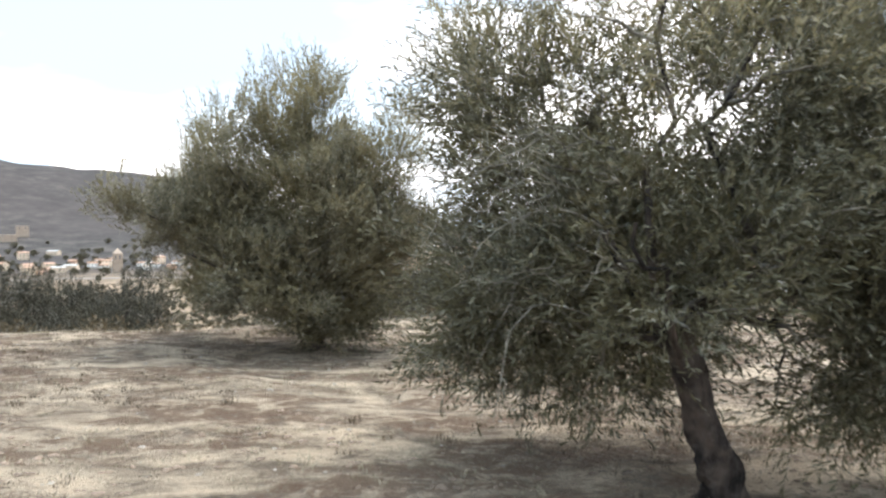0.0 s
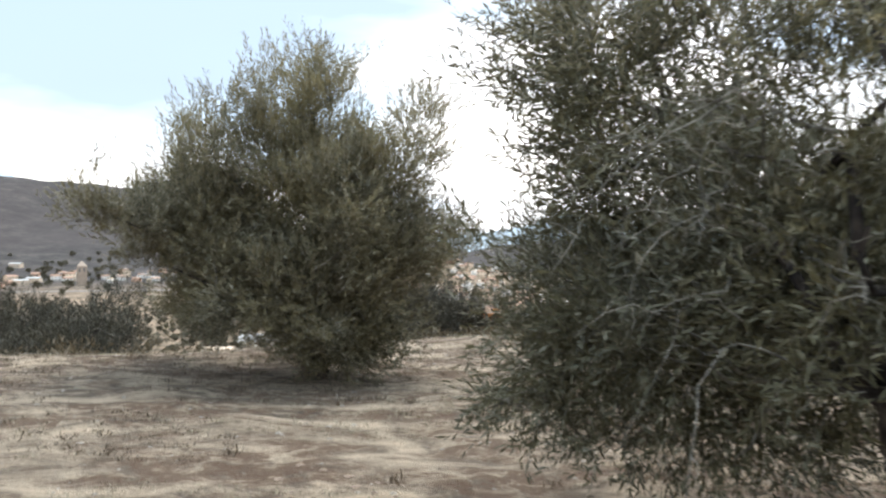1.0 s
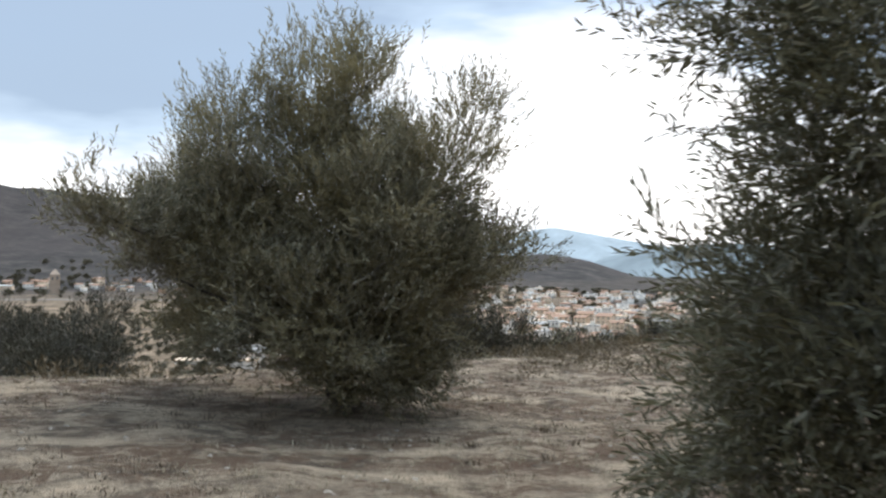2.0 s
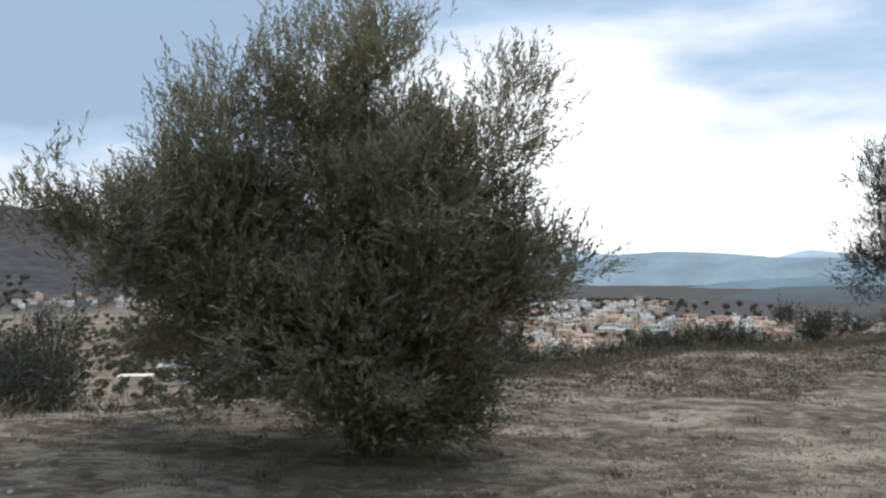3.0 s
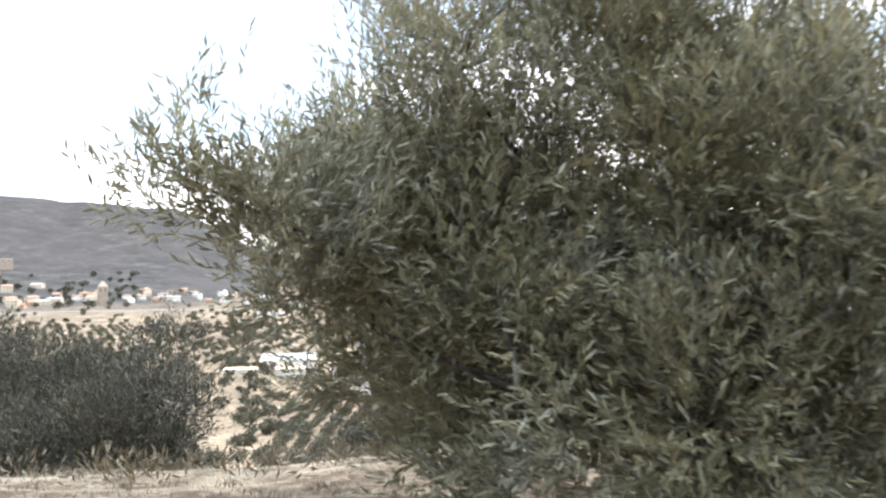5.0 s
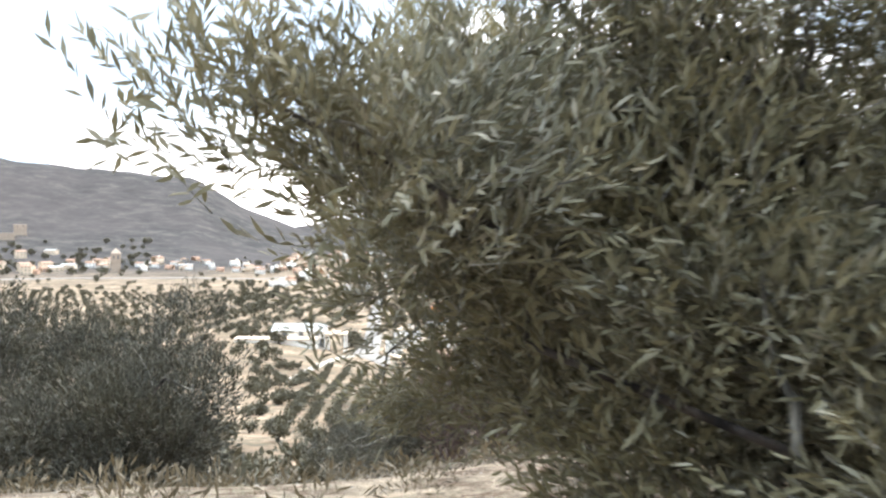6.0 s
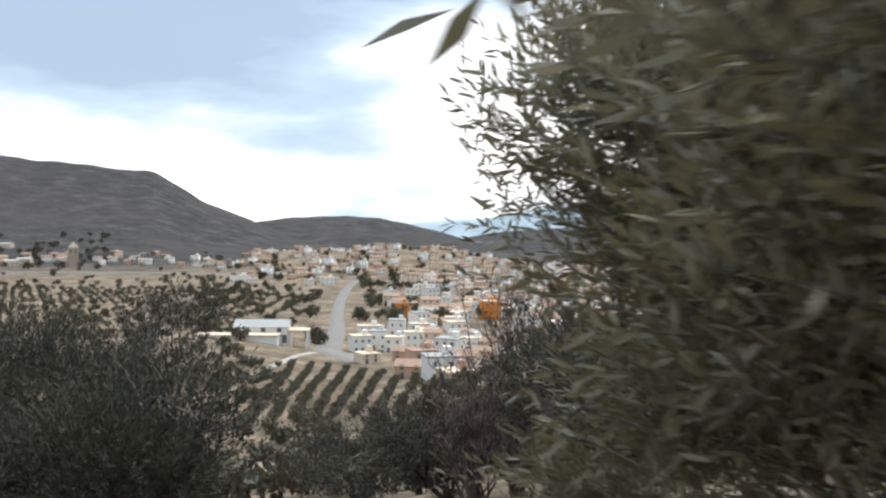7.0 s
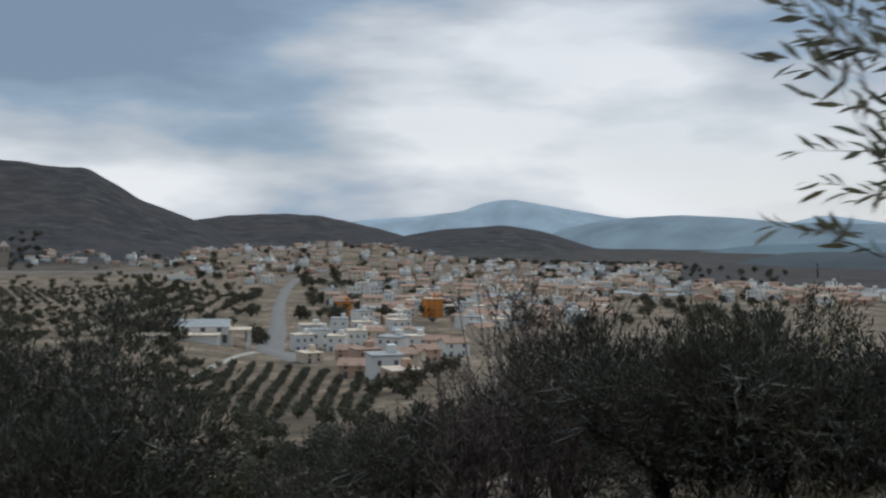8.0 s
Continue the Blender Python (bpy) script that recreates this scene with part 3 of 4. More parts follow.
# ---- the two large olives on the terrace ----
T2 = (-1.80, 12.65)
olive_tree(
    "olive_tree", (T2[0], T2[1], gz(*T2)),
    [(0.1, 0.1, 1.5, 1.3, 1.2, 0.75, 0.9), (-1.1, -0.2, 1.62, 0.68, 0.75, 0.46, 1.1), (-1.3, 0.7, 1.75, 0.75, 0.6, 0.6, 1.0), (0, -0.85, 1.0, 1.0, 0.6, 0.45, 0.9), (0.3, -0.7, 1.9, 0.9, 0.5, 0.6, 0.5),
     # the low arm that reaches over the path
     (-1.7, 0.2, 1.72, 0.48, 0.5, 0.34, 1.3), (-1.85, -0.5, 1.85, 0.42, 0.4, 0.25, 1.4), (-2.18, -0.72, 1.97, 0.26, 0.25, 0.12, 1.6), (-2.46, -0.85, 2.01, 0.14, 0.16, 0.05, 1.8),
     # the far flank
     (-1.5, 1.0, 1.8, 0.6, 0.5, 0.5, 1.2), (-1.76, 1.2, 1.9, 0.26, 0.28, 0.45, 1.2), (-1.88, 1.25, 2.3, 0.13, 0.16, 0.3, 1.2), (-0.9, 1.0, 1.0, 0.6, 0.5, 0.4, 1.0), (0, 0.9, 0.9, 0.9, 0.6, 0.5, 1.0), (-1.35, 1.05, 1.15, 0.4, 0.4, 0.3, 1.2),
     (-1.6, 1.75, 1.95, 0.38, 0.42, 0.7, 1.9), (-1.6, 1.65, 1.1, 0.4, 0.4, 0.4, 1.6),
     (1.0, 0.1, 1.4, 0.6, 0.8, 0.55, 1.0), (1.65, 0.2, 1.6, 0.35, 0.4, 0.25, 0.9), (2.05, 0.2, 1.72, 0.18, 0.2, 0.06, 1.2), (1.05, 0, 0.85, 0.42, 0.5, 0.3, 1.0),
     # three peaks and a few spires
     (-0.95, 0.1, 2.45, 0.62, 0.5, 0.48, 0.9), (-1.0, 0.05, 2.98, 0.32, 0.34, 0.36, 0.8), (-1.5, 0.1, 2.3, 0.36, 0.36, 0.3, 0.8), (-1.65, 0, 2.85, 0.07, 0.08, 0.2, 1.2), (-2.3, -0.3, 2.25, 0.05, 0.06, 0.16, 1.2), (-0.42, 0, 2.9, 0.45, 0.4, 0.5, 1.0),
     (0.1, 0.1, 2.6, 0.7, 0.5, 0.6, 1.15), (0.15, 0.05, 3.25, 0.48, 0.4, 0.45, 1.0), (0.2, 0, 3.72, 0.2, 0.22, 0.22, 0.9), (-0.25, 0, 3.5, 0.16, 0.16, 0.22, 0.9), (0.95, 0.05, 2.45, 0.56, 0.5, 0.55, 0.8), (1.2, 0, 2.92, 0.26, 0.3, 0.3, 0.8), (1.4, 0, 3.08, 0.12, 0.14, 0.16, 1.0), (0.0, 0, 2.15, 1.25, 0.75, 0.4, 0.8),
     # the skirt
     (-0.75, -0.2, 0.58, 0.3, 0.45, 0.24, 1.3), (-0.9, 0.3, 0.9, 0.5, 0.6, 0.35, 1.2), (0.45, -0.3, 0.50, 0.7, 0.5, 0.26, 2.0), (0.75, 0.1, 0.5, 0.3, 0.35, 0.18, 1.2), (0.2, -0.5, 0.36, 0.5, 0.3, 0.17, 3.0)],
    [((-2.3, -0.75, 2.0), 0.022), ((-1.9, 1.1, 1.9), 0.026), ((-1.1, 0, 2.6), 0.03), ((0.1, 0, 3.1), 0.035), ((0.95, 0.1, 2.6), 0.03), ((1.5, 0.3, 1.5), 0.04), ((-1.5, 0.8, 1.8), 0.04), ((0, 1.2, 2.0), 0.04), ((0.2, -0.9, 1.3), 0.035)],
    2950, 9, 11, 0.061, 21, "bushy grey-green olive tree with foliage down to the dry ground", paler_above=2.35, twig_len=(0.13, 0.32), shoots=70, thin=2.2, clump=0.12, per_mass=6, droop=-0.1,
    trunk=[((0.1, 0, -0.15), 0.19), ((0.08, 0, 0.1), 0.14), ((0.0, 0.03, 0.4), 0.12), ((0.0, 0, 0.7), 0.12)])

T1 = (1.70, 5.75)
tall_olive = olive_tree(
    "olive_tree", (T1[0], T1[1], gz(*T1)),
    [(-0.05, 0.4, 2.2, 1.4, 1.4, 0.95, 0.45), (-1.0, 0.9, 2.5, 0.6, 0.7, 0.65, 0.75), (-1.3, 1.38, 2.75, 0.32, 0.38, 0.36, 1.5), (-0.95, 1.4, 2.0, 0.36, 0.42, 0.45, 1.0), (-1.0, 1.0, 1.3, 0.7, 0.75, 0.5, 1.3), (-1.4, 1.1, 0.9, 0.4, 0.5, 0.28, 1.3),
     (-0.35, -0.1, 1.5, 0.85, 0.55, 0.55, 1.1), (1.35, 0.4, 2.0, 1.1, 1.2, 0.9, 1.2), (1.15, 0.0, 1.1, 0.8, 0.6, 0.45, 1.7), (0.15, 0.7, 3.5, 1.1, 1.1, 0.75, 0.45), (1.35, 1.2, 3.2, 1.0, 1.0, 0.75, 1.0),
     (-0.8, 1.1, 3.5, 0.45, 0.55, 0.45, 0.7), (-0.25, 1.7, 1.5, 1.1, 0.6, 0.65, 1.1), (1.05, 0.2, 0.7, 0.6, 0.5, 0.25, 1.8), (-0.6, 1.0, 0.75, 0.7, 0.6, 0.24, 1.2), (-0.35, -0.6, 1.28, 0.42, 0.3, 0.2, 1.6)],
    [((-0.65, -0.8, 1.7), 0.03), ((-0.35, -0.2, 3.0), 0.036), ((0.45, 0.5, 3.6), 0.036), ((1.35, 0.9, 2.9), 0.04), ((-0.95, 1.1, 2.7), 0.034), ((1.55, 0.1, 1.9), 0.04), ((-0.85, 1.0, 1.5), 0.035), ((0.35, 1.7, 2.2), 0.045)],
    2550, 9, 11, 0.061, 8, "tall olive tree with a leaning dark trunk and drooping bare twigs", tip_rise=0.25, paler_above=2.7, twig_len=(0.16, 0.40), sticks=300, shoots=60, thin=1.6, droop=-0.45, leaf_mat=M_LEAF_GREEN_SHADED,
    trunk=[((0.06, 0.06, -0.25), 0.20), ((0.03, 0.0, 0.1), 0.13), ((-0.12, -0.15, 0.5), 0.10), ((-0.34, -0.40, 1.1), 0.085)])


def bare_twigs(tree, n, seed):
    """Pale leafless twigs that arch out of the front of the crown and droop, each with a few side twigs."""
    r = np.random.default_rng(seed)
    for _ in range(n):
        a = r.uniform(-3.0, -1.75)
        st = np.array([-0.35 + 0.7 * math.cos(a), -0.25 + 0.5 * math.sin(a), r.uniform(1.2, 2.2)])
        way = np.array([math.cos(a) * 0.9, math.sin(a), r.uniform(0.2, 0.7)])
        ln = r.uniform(0.55, 1.05)
        t = np.linspace(0, 1, 8)[:, None]
        line = st + way * ln * t + np.array([0, 0, -1.0]) * (t ** 2) * ln * r.uniform(0.5, 0.95) + r.normal(0, 0.022, (8, 3)) + np.sin(t * r.uniform(3, 6)) * r.normal(0, 0.07, 3)
        pieces = [tube_arrays(line, np.linspace(0.0050, 0.0017, 8), 5)]
        for k in (3, 4, 5, 6):
            e = line[k] + unit(way + r.normal(0, 0.7, 3)) * r.uniform(0.07, 0.18)
            pieces.append(tube_arrays(wavy(line[k], e, r, 0.2, 4), np.linspace(0.0022, 0.0011, 4), 4))
        co, q = joined(pieces)
        ob = new("bare_twig", fast_mesh("bare_twig", co, q, np.zeros((0, 3), int), M_TWIG, True))
        ob.parent = tree


bare_twigs(tall_olive, 15, 61)

# ---- smaller olives and bushes on the slope below the terrace ----
def slope_olive(x, y, h, r, seed, label, name="olive_tree", clusters=420, leaf=0.085):
    """A lower olive or bush: h metres high with a crown about r wide each way, of several uneven masses."""
    rg = np.random.default_rng(seed)
    blobs = [(0, 0, h * 0.48, r * 0.72, r * 0.72, h * 0.3)]
    for k in range(10):
        a = k * 0.9 + rg.uniform(0, 0.6)
        d = r * rg.uniform(0.4, 0.72)
        blobs.append((math.cos(a) * d, math.sin(a) * d, h * rg.uniform(0.2, 0.78), r * 0.4, r * 0.4, h * rg.uniform(0.11, 0.18)))
    limbs = [((b[0] * 0.8, b[1] * 0.8, b[2] + 0.1), 0.05) for b in blobs[1:6]]
    # the shaded leaf copy darkens these crowns by colour
    return olive_tree(name, (x, y, gz(x, y)), blobs, limbs, clusters, 7, 8, leaf, seed, label, full=False, paler_above=h * 1.2, twig_len=(0.16, 0.42), sticks=90, leaf_mat=M_LEAF_SHADED, per_mass=4,
                      trunk=[((0, 0, -0.3), 0.16), ((0.02, 0, 0.1), 0.12), ((0.05, 0.04, h * 0.12), 0.10), ((0, 0, h * 0.2), 0.10)])


for x, y, h, r, seed in ((-9.3, 25.2, 4.5, 1.9, 31), (-11.4, 23.0, 4.0, 2.0, 32), (-13.8, 22.4, 3.7, 2.1, 33), (-12.2, 27.0, 4.8, 2.3, 35), (-7.9, 21.5, 2.35, 1.9, 36)):
    slope_olive(x, y, h, r, seed, "olive tree with shade-coloured leaves rooted on the slope below the terrace", clusters=600)
slope_olive(-1.5, 23.2, 2.4, 2.0, 41, "olive tree with a stout trunk and shade-coloured leaves below the terrace edge")
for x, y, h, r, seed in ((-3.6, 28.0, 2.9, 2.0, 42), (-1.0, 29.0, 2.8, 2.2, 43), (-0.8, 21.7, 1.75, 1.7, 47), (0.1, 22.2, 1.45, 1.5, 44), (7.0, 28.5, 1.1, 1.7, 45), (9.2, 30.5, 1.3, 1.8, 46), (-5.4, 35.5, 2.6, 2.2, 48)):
    slope_olive(x, y, h, r, seed, "olive tree with shade-coloured leaves crowding the slope under the terrace")
slope_olive(10.9, 23.6, 5.0, 2.2, 51, "tall olive tree at the far end of the terrace", clusters=650)
for x, y, h, r, seed in ((12.5, 31.5, 1.5, 1.6, 52), (15.5, 30.5, 2.6, 1.8, 53), (3.6, 24.6, 0.75, 0.9, 54), (5.2, 25.2, 0.8, 1.0, 55), (6.8, 26.0, 0.75, 0.9, 56), (2.0, 23.2, 0.7, 0.8, 57)):
    slope_olive(x, y, h, r, seed, "low evergreen bush with shade-coloured leaves at the edge of the terrace", "bush", clusters=160)


def bare_shrub(x, y, h, spread, seed, label):
    """A leafless shrub: many thin forking stems from one stool, with a few withered leaves."""
    r = np.random.default_rng(seed)
    ob = tagged(new("bare_shrub"), label, "shrub")
    ob.location = (x, y, gz(x, y))
    pieces, ends = [], []
    for _ in range(26):
        a, k = r.uniform(0, 6.28), r.uniform(0.1, 1.0)
        tip = np.array([math.cos(a) * spread * k, math.sin(a) * spread * k, h * r.uniform(0.65, 1.0)])
        line = wavy((0, 0, -0.1), tip, r, 0.12, 8)
        pieces.append(tube_arrays(line, np.linspace(0.022, 0.006, 8), 5))
        for j in r.integers(3, 8, 9):
            e = line[j] + unit(tip / h + r.normal(0, 0.45, 3)) * r.uniform(0.25, 0.7)
            pieces.append(tube_arrays(wavy(line[j], e, r, 0.15, 4), np.linspace(0.008, 0.003, 4), 4))
            ends.append((line[j], e))
    co, q = joined(pieces)
    st = tagged(new("branchwork", fast_mesh("branchwork", co, q, np.zeros((0, 3), int), M_RED_TWIG)), kind="stuff")
    st.parent = ob
    b, e = np.array([v[0] for v in ends]), np.array([v[1] for v in ends])
    co, q, t = leaves_arrays(r, b, unit(e - b), np.linalg.norm(e - b, axis=1), 7, 0.07, False)
    lv = tagged(new("foliage", fast_mesh("foliage", co, q, t, M_SCRUB)), kind="stuff")
    lv.parent = ob
    return ob


for x, y, h, r, seed in ((-2.6, 25.6, 3.5, 1.1, 71), (-1.9, 26.2, 3.2, 1.0, 72), (-3.4, 24.6, 2.4, 0.9, 73)):
    bare_shrub(x, y, h, r, seed, "leafless reddish-brown shrub among the slope olives")


# ---- groves and orchard in the valley ----
LX, LY, LZ = -4.8, 12.7, 1.7


def sight(bearing, dip):
    """The place where a line from the lookout, at a bearing and a dip in degrees, meets the ground."""
    s = np.concatenate([np.arange(20, 600, 1.0), np.arange(600, 2400, 3.0)])
    a = radians(bearing)
    x, y = LX + s * math.sin(a), LY + s * math.cos(a)
    under = LZ - s * math.tan(radians(dip)) <= ground_z(x, y)
    k = int(np.argmax(under)) if under.any() else len(s) - 1
    return float(x[k]), float(y[k]), float(ground_z(x[k], y[k]))


def far_olive(seed, size=1.0, tall=1.0, sprays=170):
    """An orchard olive seen from afar: short trunk and a rounded, ragged crown of leaf sprays."""
    rng = np.random.default_rng(seed)
    tree = tagged(new("orchard_olive"), "small round olive tree in a valley grove", "tree", "grove olives")
    co, q = tube_arrays([(0, 0, -0.4), (0.05, 0, 0.3), (0, 0.05, 0.9)], [0.24, 0.17, 0.13], 7)
    ob = new("trunk", fast_mesh("trunk", co, q, np.zeros((0, 3), int), M_BARK, True))
    ob.parent = tree
    blobs = [(0, 0, 1.5 * tall, 1.3, 1.3, 1.0 * tall)] + [(math.cos(k * 1.26) * 0.9, math.sin(k * 1.26) * 0.9, rng.uniform(0.8, 2.1) * tall, 0.7, 0.7, 0.6 * tall) for k in range(5)]
    pos, out, _ = crown_clusters(rng, blobs, sprays, 0.45, 1)
    p, w = np.repeat(pos, 2, 0), np.repeat(out, 2, 0)
    n = len(p)
    w = unit(w + rng.normal(0, 0.6, (n, 3)) + np.array([0, 0, 0.3]))
    x = unit(np.cross(w, rng.normal(0, 1, (n, 3))))
    s = rng.uniform(0.4, 0.75, n)[:, None] * (1.0 if sprays > 100 else 1.6)
    co = np.stack([p - w * s * 0.5, p + x * s * 0.33, p + w * s * 0.5, p - x * s * 0.33], 1).reshape(-1, 3) * size
    ob = tagged(new("crown", fast_mesh("crown", co, np.arange(n * 4).reshape(-1, 4), np.zeros((0, 3), int), M_LEAF_FAR)), kind="stuff")
    ob.parent = tree
    return tree


rng = np.random.default_rng(77)
OLIVES = [far_olive(s) for s in (101, 102, 103)]
DISTANT = [far_olive(s, sprays=55) for s in (104, 105)]
olive_spots = []
# straight orchard rows on the fall below the lookout, running a little to the left as they come down
for row in range(9):
    k = row / 8
    top, low = sight(-6.5 + 8.6 * k, 8.0 + 1.0 * k), sight(-9.1 + 10.1 * k, 11.6 - 0.5 * k)
    n = int(math.hypot(top[0] - low[0], top[1] - low[1]) / 4.7)
    for j in range(n + 1):
        if rng.random() > 0.05:
            olive_spots.append((top[0] + (low[0] - top[0]) * j / n + rng.uniform(-0.5, 0.5), top[1] + (low[1] - top[1]) * j / n + rng.uniform(-0.6, 0.6), rng.uniform(0.6, 0.78)))
# uneven terraces between the farm and the rows
for k in range(60):
    x, y, z = sight(rng.uniform(-11.5, -7.2), rng.uniform(7.4, 11.0))
    olive_spots.append((x, y, rng.uniform(0.7, 1.1)))
# scattered grove to the left and on the near slope
for b in np.arange(-31, -4.5, 1.35):
    for dist in (300, 345, 395, 450, 505, 565, 630, 700, 780, 870, 960):
        bb, dd = b + rng.uniform(-0.5, 0.5), dist + rng.uniform(-18, 18)
        if bb > -9.5 and dd < 500 or bb > -6.2 and dd > 520:
            continue
        olive_spots.append((LX + math.sin(radians(bb)) * dd, LY + math.cos(radians(bb)) * dd, rng.uniform(1.2, 1.9)))
for k in range(170):
    y = rng.uniform(52, 172)
    x = rng.uniform(-0.42, 0.30) * y - 2
    olive_spots.append((x, y, rng.uniform(0.7, 1.15)))
def joined_copies(name, made, label, category):
    """Many far repeats in one mesh: pairs of a template thing and a pose."""
    slots, co, at, quads, tris = [], [], 0, {}, {}
    for thing, m in made:
        for ob in thing.children:
            me = ob.data
            v = np.empty(len(me.vertices) * 3, np.float32)
            me.vertices.foreach_get("co", v)
            mm = np.array(m @ ob.matrix_basis)
            co.append(v.reshape(-1, 3) @ mm[:3, :3].T + mm[:3, 3])
            if me.materials[0] not in slots:
                slots.append(me.materials[0])
            k = slots.index(me.materials[0])
            for p in me.polygons:
                (quads if len(p.vertices) == 4 else tris).setdefault(k, []).append([q + at for q in p.vertices][:5])
            at += len(me.vertices)
    q = [f for k in sorted(quads) for f in quads[k]]
    kq = [k for k in sorted(quads) for f in quads[k]]
    t = [f[:3] for k in sorted(tris) for f in tris[k]]
    kt = [k for k in sorted(tris) for f in tris[k]]
    me = fast_mesh(name, np.concatenate(co), np.array(q), np.array(t) if t else np.zeros((0, 3), int), slots[0])
    for m in slots[1:]:
        me.materials.append(m)
    if len(me.polygons) == len(kq) + len(kt):
        me.polygons.foreach_set("material_index", np.array(kq + kt, np.int32))
    return tagged(new(name, me), label, category, kind="stuff")


rest = []
for k, (x, y, s) in enumerate(olive_spots):
    m = pose(x, y, gz(x, y), 0, 0, rng.uniform(0, 360))
    if k < len(OLIVES):
        OLIVES[k].matrix_world = m
        OLIVES[k].scale = (s, s, s)
    elif k < 285:
        o = copy_thing(OLIVES[k % 3], m)
        o.scale = (s, s, s * rng.uniform(0.8, 1.1))
    else:
        rest.append((OLIVES[k % 3], m @ Matrix.Diagonal((s, s, s * rng.uniform(0.8, 1.1), 1))))
for k in range(260):
    b, dd = rng.uniform(-33, -5.2), math.exp(rng.uniform(math.log(430), math.log(1350)))
    if b > -9.8 and dd < 640:
        continue
    x, y, s = LX + math.sin(radians(b)) * dd, LY + math.cos(radians(b)) * dd, rng.uniform(1.0, 1.7) * (1.25 if dd > 950 else 1.0)
    rest.append((OLIVES[k % 3], pose(x, y, gz(x, y), 0, 0, k * 37) @ Matrix.Diagonal((s, s, s, 1))))
for k in range(430):
    b, dd = rng.uniform(-12, 26), math.exp(rng.uniform(math.log(560), math.log(1600)))
    if abs(b + 3.8) < 1.2 and dd < 1100:
        continue
    x, y, s = LX + math.sin(radians(b)) * dd, LY + math.cos(radians(b)) * dd, rng.uniform(1.3, 3.2)
    rest.append((OLIVES[k % 3], pose(x, y, gz(x, y), 0, 0, k * 37) @ Matrix.Diagonal((s, s, s * rng.uniform(0.8, 1.3), 1))))
for k in range(260):
    b, dd = rng.uniform(-7.5, 20), rng.uniform(1580, 1720)
    x, y, s = LX + math.sin(radians(b)) * dd, LY + math.cos(radians(b)) * dd, rng.uniform(2.2, 3.4)
    rest.append((OLIVES[k % 3], pose(x, y, gz(x, y), 0, 0, k * 37) @ Matrix.Diagonal((s, s, s * 0.8, 1))))
# trees round the keep on the shoulder of the hill
for k in range(90):
    x, y, z = sight(rng.uniform(-30, -17), rng.uniform(0.5, 2.4))
    s = rng.uniform(2.0, 3.6)
    rest.append((OLIVES[k % 3], pose(x, y, z, 0, 0, k * 37) @ Matrix.Diagonal((s, s, s, 1))))
# ruled rows of small trees over the long slope on the far side of the farm
for row in range(34):
    for k in range(24):
        u, v = -490 + row * 13.5 + rng.uniform(-1, 1), 440 + k * 17.0 + rng.uniform(-1.5, 1.5)
        b = math.degrees(math.atan2(u - LX, v - LY))
        if b > (-9.8 if v < 560 else -5.4) or b < -34 or rng.random() < 0.08:
            continue
        s = rng.uniform(1.05, 1.4)
        rest.append((DISTANT[(row + k) % 2], pose(u, v, gz(u, v), 0, 0, k * 37 + row) @ Matrix.Diagonal((s, s, s, 1))))
for t, (x, y) in zip(DISTANT, ((-118, 430), (-131, 421))):
    t.matrix_world = pose(x, y, gz(x, y))
joined_copies("far_grove", rest, "scattered round olive trees over pale valley soil", "olive grove")

# big shade trees by the farm and the road
for bearing, dip, s, tall in ((-5.3, 6.75, 3.0, 1.0), (-4.9, 6.9, 2.2, 1.0), (-2.35, 3.35, 4.4, 1.1), (-0.5, 3.3, 3.6, 1.9), (1.2, 3.6, 3.4, 1.0), (2.6, 3.9, 3.0, 1.0), (-9.6, 6.6, 2.2, 1.0)):
    x, y, z = sight(bearing, dip)
    t = copy_thing(OLIVES[1], pose(x, y, z, 0, 0, bearing * 40))
    t.name, t.scale = "shade_tree", (s, s, s * tall)
    tagged(t, "large dark shade tree beside the valley road", "tree", "shade trees")


def ribbon(name, points, width, material, label, lift=0.25):
    """A road or track laid on the ground along a line of places, with a slight body."""
    p = np.array(points, float)
    t = np.linspace(0, len(p) - 1, len(p) * 8)
    x, y = np.interp(t, range(len(p)), p[:, 0]), np.interp(t, range(len(p)), p[:, 1])
    w = np.interp(t, range(len(p)), width if hasattr(width, "__len__") else [width] * len(p))
    d = unit(np.stack([np.gradient(x), np.gradient(y)], -1))
    rows = []
    for side, dz in ((-1.12, -0.5), (-1, lift), (1, lift), (1.12, -0.5)):
        xx, yy = x - d[:, 1] * w / 2 * side, y + d[:, 0] * w / 2 * side
        rows.append(np.stack([xx, yy, ground_z(xx, yy) + dz], -1))
    n = len(x)
    co = np.concatenate(rows)
    q = [(r * n + k, r * n + k + 1, (r + 1) * n + k + 1, (r + 1) * n + k) for r in range(3) for k in range(n - 1)]
    return tagged(new(name, fast_mesh(name, co, np.array(q), np.zeros((0, 3), int), material, True)), label, "road", kind="structure")


ribbon("road", [sight(b, e)[:2] for b, e in ((-2.6, 8.0), (-3.8, 7.45), (-4.5, 7.3), (-4.25, 6.8), (-3.95, 6.2), (-3.95, 5.5), (-3.9, 4.85), (-3.75, 4.2), (-3.5, 3.7), (-3.1, 3.25), (-2.6, 3.0))],
       [8, 12, 13, 11, 9.5, 8.5, 8.5, 8.5, 9, 9, 9], M_ASPHALT, "pale concrete road climbing towards the town")
ribbon("track", [sight(b, e)[:2] for b, e in ((-9.3, 8.9), (-8.2, 8.4), (-7.2, 7.95), (-6.3, 7.55), (-5.2, 7.35))], 2.6, M_TRACK, "narrow pale dirt track beside the orchard rows", 0.2)
